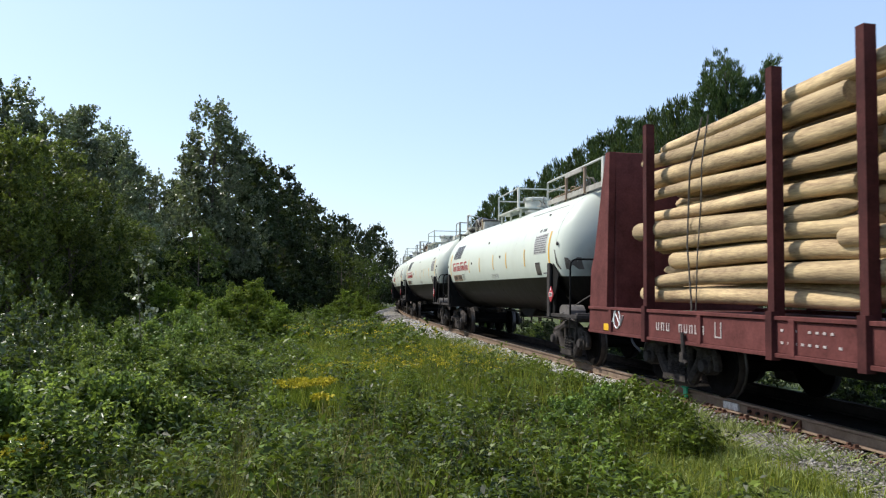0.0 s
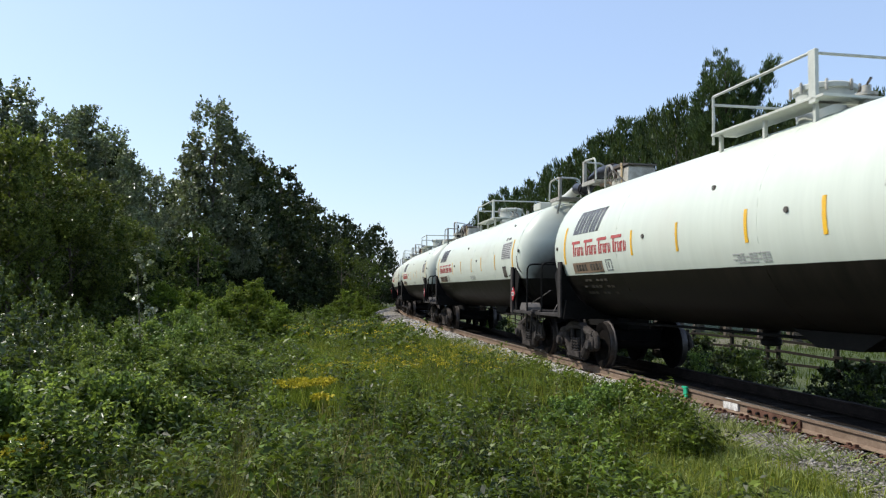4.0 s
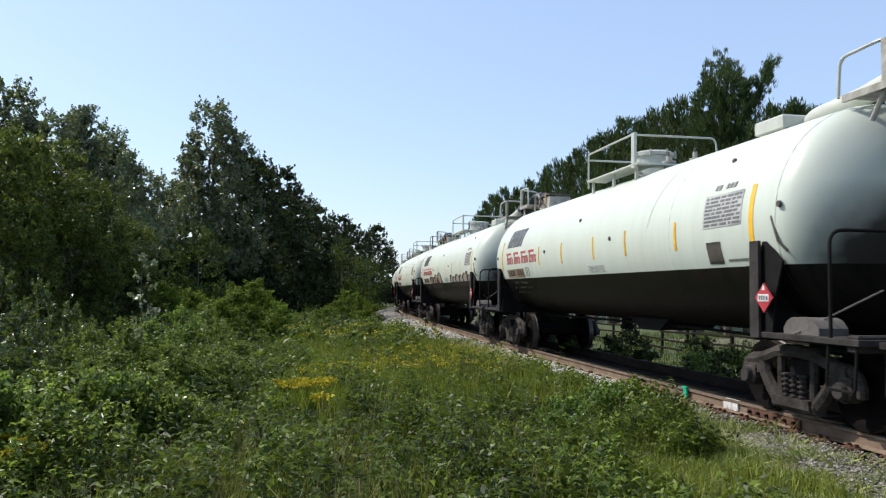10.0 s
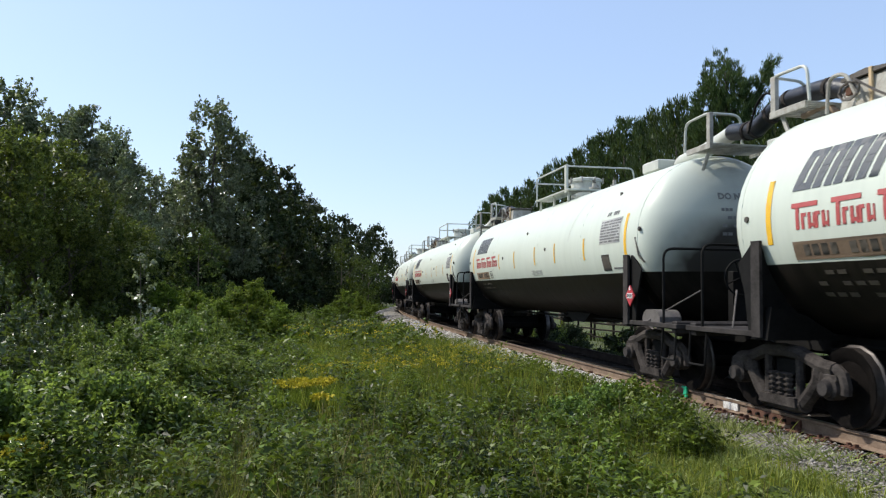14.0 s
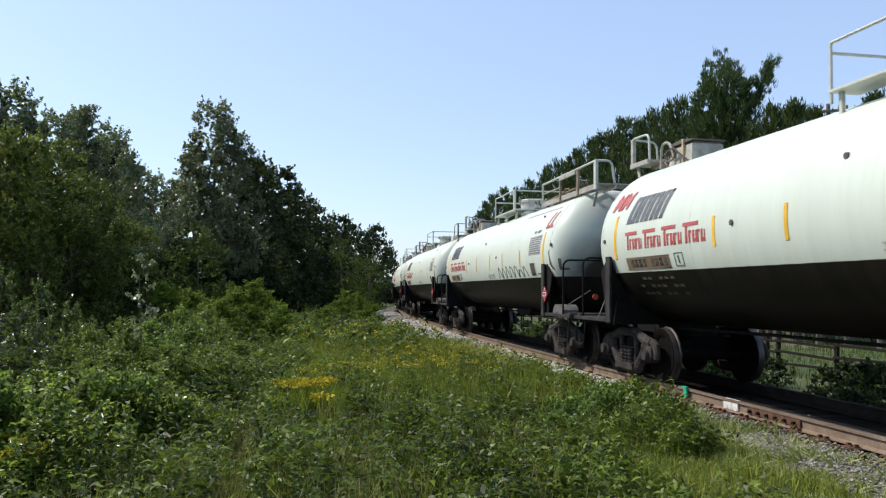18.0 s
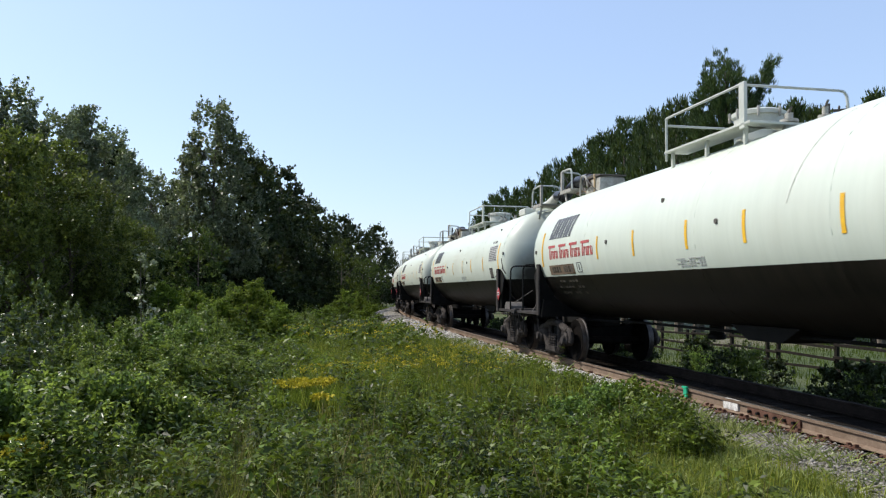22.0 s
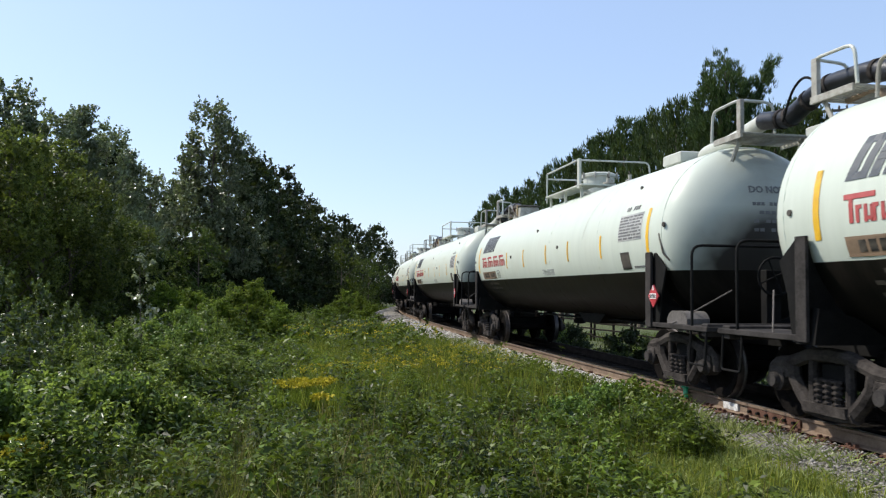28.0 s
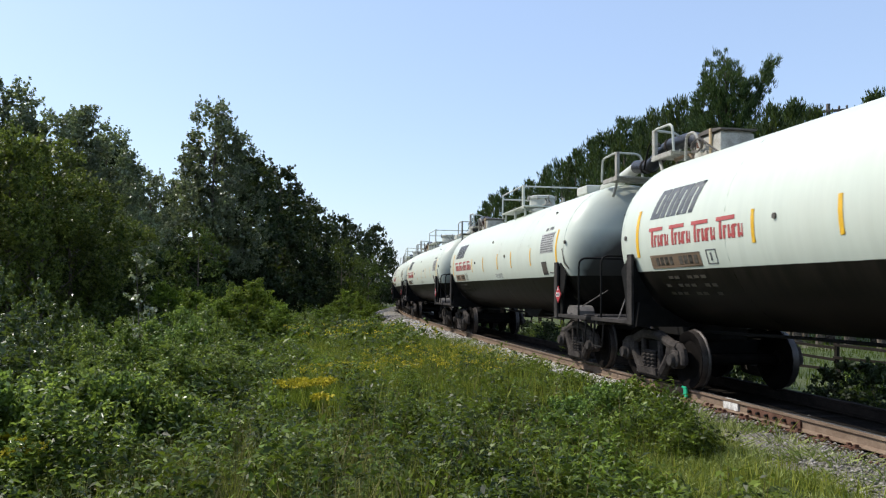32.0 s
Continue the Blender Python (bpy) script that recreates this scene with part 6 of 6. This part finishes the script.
def domes(n, x_lo, x_hi, y_lo, y_hi, r_lo, r_hi, h_lo, h_hi, per, size, seed, keep, slim=0.5):
    """Rounded leafy plants with dark hollows between them."""
    rng = np.random.RandomState(seed)
    x, y = rng.uniform(x_lo, x_hi, n), rng.uniform(y_lo, y_hi, n)
    ok = keep(x, y, rng.rand(n))
    x, y = x[ok], y[ok]
    n = len(x)
    r, h = rng.uniform(r_lo, r_hi, n), rng.uniform(h_lo, h_hi, n) * tallness(x, y).clip(0.6, 1.3)
    k = np.repeat(np.arange(n), per)
    d = unit(rng, len(k))
    d[:, 2] = np.abs(d[:, 2]) * 1.1 - 0.1
    lump = 1 + 0.22 * np.sin(5 * d[:, 0] + 2 * k) * np.sin(5 * d[:, 1] + k)
    q = rng.beta(4, 1, len(k)) * lump
    pos = np.stack([x, y, ground_z(x, y)], -1)[k] + d * q[:, None] * np.stack([r, r, h], -1)[k]
    return plates(pos, d + [0, 0, 0.35], size * rng.uniform(0.6, 1.3, len(k)), slim, rng, 0.45, 0.35)


near_weeds = gather([
    weeds(2600, -5, 5.8, 4.4, 14, 0.28, 1.0, 34, 0.105, 51, weed_here(-14, -1.7), 0.34, 0.4, 6, 0.12),
    weeds(1000, 1.2, 5.7, 5.0, 12.5, 0.3, 0.66, 36, 0.10, 59, weed_here(-6, -1.7), 0.34, 0.5, 6, 0.13),
    domes(190, -2.6, 5.8, 4.6, 10, 0.16, 0.34, 0.38, 0.72, 340, 0.072, 91, weed_here(-12, -1.9, 1.6), 0.42),
    domes(190, -7, 5.8, 9.5, 18, 0.25, 0.55, 0.45, 0.85, 340, 0.10, 92, weed_here(-18, -1.9, 1.4), 0.42),
    domes(210, -14, 9, 17, 40, 0.5, 1.1, 0.55, 1.1, 230, 0.20, 93, weed_here(-26, -2.1, 1.3), 0.42),
    weeds(2600, -10, 6, 13, 26, 0.35, 1.15, 28, 0.145, 52, weed_here(-22, -1.7), 0.38, 0.4, 7, 0.2),
    weeds(2600, -20, 12, 25, 55, 0.5, 1.4, 20, 0.235, 53, weed_here(-30, -2.2), 0.42, 0.4, 8, 0.35),
    weeds(1600, -22, 22, 52, 110, 0.6, 1.3, 14, 0.36, 54, weed_here(-26, -2.7), 0.45, 0.4, 9, 0.6),
])
stuff("leafy_weeds", *near_weeds, M["weed"], "dense knee-high leafy green weeds filling the meadow", "weeds")
broad = gather([weeds(620, -5.5, -1.5, 4.6, 8.6, 0.40, 0.85, 46, 0.075, 56, weed_here(-14, -6.6), 0.62, 0.3, 6, 0.15), weeds(300, -7, -1.0, 9, 13, 0.6, 1.0, 40, 0.10, 57, weed_here(-16, -8.0), 0.62, 0.35, 8, 0.3)])
stuff("bramble_leaves", *broad, M["bramble"], "light green broad-leaved brambles, waist-high", "weeds")
grass_v = gather([
    blades(5200, -2, 6, 4.0, 8.5, 0.15, 0.48, 0.010, 61, weed_here(-9, -2.6)),
    blades(15000, 2, 6.5, 4.0, 11, 0.06, 0.26, 0.012, 62, lambda x, y, r: seen_field(x, y) & (off_track(x, y)[0] < -2.15) & (r < 0.25 + 0.75 * (np.sin(2.1 * x + y) * np.sin(1.7 * y - x) > -0.1))),
    blades(20000, 0, 6, 10, 24, 0.35, 0.72, 0.014, 63, weed_here(-7, -2.5)),
    blades(9000, 3.0, 5.6, 4.4, 9.5, 0.04, 0.16, 0.009, 66, lambda x, y, r: seen_field(x, y) & (off_track(x, y)[0] < -1.9) & (r < 0.9)),
    ])
stuff("meadow_grass", *grass_v, M["grass"], "yellow-green grass blades among the weeds", "grass")
far_v = blades(32000, 9, 34, 0, 46, 0.10, 0.34, 0.022, 64, lambda x, y, r: (off_track(x, y)[0] > 4.2))
M["lawn"] = leaf("pasture_blade", (0.024, 0.050, 0.006), (0.095, 0.140, 0.018), coarse=0.5, gloss=0.6)
stuff("pasture_grass", *far_v, M["lawn"], "short bright green grass beyond the track", "grass")
def tufts(n, per, e_lo, e_hi, s_lo, s_hi, h, spread, seed):
    """Grass in separate tufts on the gravel."""
    rng = np.random.RandomState(seed)
    s, e = rng.uniform(s_lo, s_hi, n), e_lo + (e_hi - e_lo) * rng.beta(1.0, 1.7, n)
    keep = np.sin(3.1 * s + 2.0 * np.sin(2.2 * e)) * np.sin(3.7 * e + 1.3 * s) > -0.45
    s, e = s[keep], e[keep]
    a = np.interp(s, step_s, head_a)
    x, y = np.interp(s, step_s, line_x) + e * np.cos(a), np.interp(s, step_s, line_y) - e * np.sin(a)
    big = rng.uniform(0.5, 1.3, len(s))
    k = np.repeat(np.arange(len(s)), per)
    d = rng.normal(0, spread, (len(k), 2)) * big[k][:, None]
    px, py = x[k] + d[:, 0], y[k] + d[:, 1]
    z = np.maximum(ground_z(px, py), bed_z(e[k]) - 0.02)
    hh, t = h * big[k] * rng.uniform(0.4, 1.2, len(k)), rng.uniform(0, 6.28, len(k))
    w = 0.006 * rng.uniform(0.6, 1.4, len(k))
    bx, by = d[:, 0] * 0.8 + rng.normal(0, 0.25, len(k)) * hh, d[:, 1] * 0.8 + rng.normal(0, 0.25, len(k)) * hh
    ca, sa = w * np.cos(t), w * np.sin(t)
    q = [np.stack(c, -1) for c in ((px - ca, py - sa, z), (px + ca, py + sa, z), (px + bx * 0.5 + ca * 0.7, py + by * 0.5 + sa * 0.7, z + hh * 0.6), (px + bx, py + by, z + hh))]
    return np.stack(q, 1).reshape(-1, 3), np.arange(4 * len(k)).reshape(-1, 4)


M["verge"] = leaf("verge_blade", (0.10, 0.155, 0.03), (0.38, 0.42, 0.15), coarse=2.0, gloss=0.6)
stuff("verge_tufts", *gather([tufts(2500, 36, -5.0, -1.15, 3.0, 11, 0.085, 0.09, 81), tufts(260, 30, -2.2, -1.1, 8.5, 26, 0.16, 0.09, 82)]), M["verge"], "yellowish grass tufts on the gravel verge", "grass")
M["seed"] = leaf("seeding_grass", (0.15, 0.15, 0.045), (0.46, 0.42, 0.17), coarse=1.2, gloss=0.6)
stuff("seeding_grass", *gather([blades(3600, -1.7, 0.9, 4.6, 9.2, 0.25, 0.55, 0.006, 67, weed_here(-12, -3)), blades(600, 0.8, 4.2, 5.0, 9.5, 0.25, 0.5, 0.006, 68, weed_here(-12, -2.6))]), M["seed"], "tall brownish seeding grass among the weeds", "grass")
dead = gather([domes(9, -1.75, -1.2, 5.2, 5.8, 0.12, 0.22, 0.50, 0.68, 150, 0.05, 94, lambda x, y, r: r < 2, 0.3), domes(7, 1.2, 2.2, 5.6, 6.6, 0.10, 0.18, 0.25, 0.45, 110, 0.05, 95, lambda x, y, r: r < 2, 0.25)])
stuff("withered_weeds", *dead, M["straw"], "withered brown weeds among the green", "weeds")
fern = domes(9, -2.1, -1.6, 4.9, 5.4, 0.12, 0.20, 0.46, 0.60, 170, 0.075, 96, lambda x, y, r: r < 2, 0.22)
stuff("fern_fronds", *fern, M["lush"], "yellow-green feathery ferns before the brambles", "ferns")
straw_v = blades(2600, -5, 6, 4.5, 20, 0.4, 0.75, 0.008, 65, weed_here(-12, -2.8))
stuff("dry_stems", *straw_v, M["straw"], "dry brown stems and seed heads in the meadow", "grass")


def place_bush(px, py, half, dist, kind, label):
    """A bush whose top stands at px, py in the view and that is half metres wide to each side."""
    az = bearing(px)
    x, y = dist * math.sin(az), dist * math.cos(az)
    k = half / BUSH_WIDE[kind]
    plant_tree("bush", BUSHES[kind], x, y, k, px * 0.37, label, "bush", "bushes in the meadow", "foliage", tall=top_over(py, px, dist, x, y) / BUSH_TALL[kind] / k)


GLOSSY, GREY, LIME, BRAMBLE = "dark glossy-leaved bush at the meadow's edge", "grey-green willow bush in the meadow", "bright green slender-leaved bush", "waist-high mound of broad-leaved brambles"
for px, py, half, dist, kind, label in (
        (-70, 470, 1.2, 13, 0, GLOSSY), (8, 478, 0.8, 14, 0, GLOSSY), (76, 498, 0.75, 15, 0, GLOSSY), (122, 536, 0.6, 14, 0, GLOSSY), (-20, 560, 0.9, 10.5, 0, GLOSSY), (50, 575, 0.8, 11.5, 0, GLOSSY),
        (160, 572, 0.8, 13, 1, GREY), (215, 560, 0.7, 15, 1, GREY), (268, 560, 0.85, 15, 1, GREY), (318, 540, 0.9, 17, 1, GREY), (365, 538, 0.9, 18.5, 1, GREY), (300, 600, 0.9, 12, 1, GREY), (372, 608, 0.85, 12.5, 1, GREY), (430, 600, 0.9, 15, 1, GREY), (210, 610, 0.8, 11, 1, GREY),
        (410, 512, 1.0, 27, 2, LIME), (440, 494, 1.2, 28, 2, LIME), (470, 512, 1.0, 29, 2, LIME), (388, 528, 1.0, 26, 2, LIME), (496, 536, 1.0, 27, 2, LIME), (350, 512, 1.2, 31, 2, LIME), (300, 500, 1.3, 33, 2, LIME),
        (596, 530, 1.0, 44, 2, LIME), (618, 512, 1.1, 46, 2, LIME), (640, 524, 1.0, 44, 2, LIME), (660, 538, 0.9, 42, 2, LIME), (575, 545, 1.0, 42, 2, LIME), (545, 552, 1.0, 40, 1, GREY), (520, 556, 1.0, 36, 1, GREY), (610, 556, 0.7, 30, 0, GLOSSY), (640, 566, 0.6, 28, 0, GLOSSY),
        (-60, 640, 0.8, 8.2, 3, BRAMBLE), (30, 650, 0.75, 8.4, 3, BRAMBLE), (110, 636, 0.8, 9.0, 3, BRAMBLE), (205, 642, 0.8, 8.8, 3, BRAMBLE), (285, 668, 0.65, 8.7, 3, BRAMBLE),
        (1075, 668, 0.55, 10.4, 3, "leafy green bush beside the ballast"), (1010, 690, 0.5, 9.4, 3, "leafy green bush beside the ballast"), (930, 664, 0.5, 12.5, 3, "leafy green bush beside the ballast")):
    place_bush(px, py, half, dist, kind, label)
M["pale"] = leaf("pale_aspen_leaf", (0.11, 0.13, 0.08), (0.42, 0.43, 0.30), gloss=0.3, gleam=0.6, through=0.35)
SAPLING = crown_mesh(28, 2.6, 0.40, 0.3, 18, 4, 6, 0.075, M["pale"], "tall", 0.24, 0.75, 0.0)
az = bearing(262)
sapling = plant_tree("sapling", SAPLING, 15.5 * math.sin(az), 15.5 * math.cos(az), 1.02, 0.4, "slender pale-leaved aspen sapling", "tree", "", "foliage")
SWAYING.append((sapling, 3, 1.2))

# goldenrod: one full clump, and looser yellow heads beyond it
def goldenrod(n, cx, cy, rx, ry, h, seed, size=0.045, per=26):
    rng = np.random.RandomState(seed)
    a, q = rng.uniform(0, 6.28, n), np.sqrt(rng.rand(n))
    x, y = cx + rx * q * np.cos(a), cy + ry * q * np.sin(a)
    z = ground_z(x, y) + h * rng.uniform(0.92, 1.06, n)
    k = np.repeat(np.arange(n), per)
    d = unit(rng, len(k))
    pos = np.stack([x, y, z], -1)[k] + d * [0.07, 0.07, 0.025] * rng.rand(len(k), 1)
    return leaves(pos, d + [0, 0, 0.5], size * rng.uniform(0.6, 1.3, len(k)), 0.8, rng)


clump = tagged(new("goldenrod_clump"), "clump of goldenrod with bright yellow flower heads", "wildflower")
part("bloom", stuff("bloom", *goldenrod(60, 0.27, 11.1, 0.42, 0.34, 0.56, 71, 0.035), M["bloom"], "", ""), None, clump)
part("stem_tuft", stuff("stem_tuft", *blades(3800, -0.18, 0.72, 10.5, 11.45, 0.32, 0.56, 0.022, 72, lambda x, y, r: r < 1), M["lush"], "", ""), None, clump)
fl = gather([goldenrod(5, 0.6, 9.9, 0.3, 0.3, 0.45, 73), goldenrod(165, 2.9, 15.5, 1.5, 3.4, 0.60, 74, 0.030, 9), goldenrod(80, 2.2, 24, 2.4, 5.0, 0.78, 75, 0.045, 8), goldenrod(90, 1.2, 13.5, 1.0, 1.4, 0.55, 77, 0.03, 9), goldenrod(12, -2.3, 7.3, 0.3, 0.4, 0.5, 76)])
stuff("scattered_goldenrod", *fl, M["bloom"], "loose yellow goldenrod heads scattered in the meadow", "wildflower")

# ---- beyond the track ----
def fence():
    root = tagged(new("rail_fence"), "dark weathered wooden post-and-rail fence along the field", "fence")
    rg = random.Random(4)
    post, bar = Geo().box((0, 0, 0.45), (0.10, 0.09, 1.3)).mesh("fence_post", M["fence"]), Geo().box((0, 0, 0), (2.75, 0.04, 0.075)).mesh("fence_rail", M["fence"])
    for i in range(26):
        s = -8 + 2.7 * i
        p = rail_point(s, 7.6)
        z = float(ground_z(p.x, p.y))
        part("fence_post", post, None, root, at=rail_pose(s, 7.6, z) @ pose(0, 0, 0, rg.uniform(-3, 3), rg.uniform(-3, 3), 0))
        if i % 2:
            part("fence_post", post, None, root, at=rail_pose(s + 0.55, 7.6, z) @ pose(0, 0, 0, rg.uniform(-3, 3), rg.uniform(-3, 3), 0))
        for k, h in enumerate((0.30, 0.62, 0.95)):
            part("fence_rail", bar, None, root, at=rail_pose(s + 1.35, 7.52 + 0.02 * k, z + h + rg.uniform(-0.03, 0.03)) @ pose(0, 0, 0, 0, rg.uniform(-1.2, 1.2), 0))


fence()
# low dark bushes, whose leaf colour also carries the train's shade
LOW_BUSH = crown_mesh(25, 1.5, 1.2, 0.05, 26, 5, 8, 0.17, M["shade_tint"], "wide", 0.4)
PALE_BUSH = crown_mesh(26, 1.6, 1.1, 0.05, 26, 5, 8, 0.13, M["willow"], "wide", 0.4, 0.45)
lane_s = np.arange(31, 40.5, 1.5)
lane = sweep("dirt_lane", [(11.8, -1.5), (12.2, -0.93), (17.0, -0.90), (17.4, -1.5)], surface("pale_gravel", (0.085, 0.080, 0.050), (0.16, 0.15, 0.10), 0.95, 0, 1.5, 30, 0.8, 0.03), path=lane_s)
tagged(lane, "pale gravel lane beyond the fence", kind="structure")
for i in range(52):
    s = 2 + 0.85 * i + rng.uniform(-0.5, 0.5)
    p = rail_point(s, 2.5 + rng.uniform(0, 2.3))
    plant_tree("bush", LOW_BUSH if i % 3 else PALE_BUSH, p.x, p.y, rng.uniform(0.32, 0.62), rng.uniform(0, 6.28), "low dark bush beyond the track", "bush", "bushes by the fence", "foliage")

pole = tagged(new("utility_pole"), "old wooden utility pole with one crossarm", "utility pole")
az = bearing(1471)
pole.matrix_basis = Matrix.Translation((44 * math.sin(az), 44 * math.cos(az), -0.9)) @ Matrix.Rotation(-az, 4, "Z")
part("pole_shaft", Geo().tube([(0, 0, -0.3), (0.02, 0, 6), (0, 0, 12.2)], 0.15, 10, 0.10), M["pole"], pole)
part("crossarm", Geo().box((0, -0.12, 11.8), (1.9, 0.11, 0.13)), M["pole"], pole)
for x in (-0.85, -0.5, 0.5, 0.85):
    part("insulator", Geo().lathe([(11.86, 0.02), (11.9, 0.05), (11.98, 0.06), (12.04, 0.03)], 8, "z", (x, -0.12, 0)), M["dark"], pole)

motions()
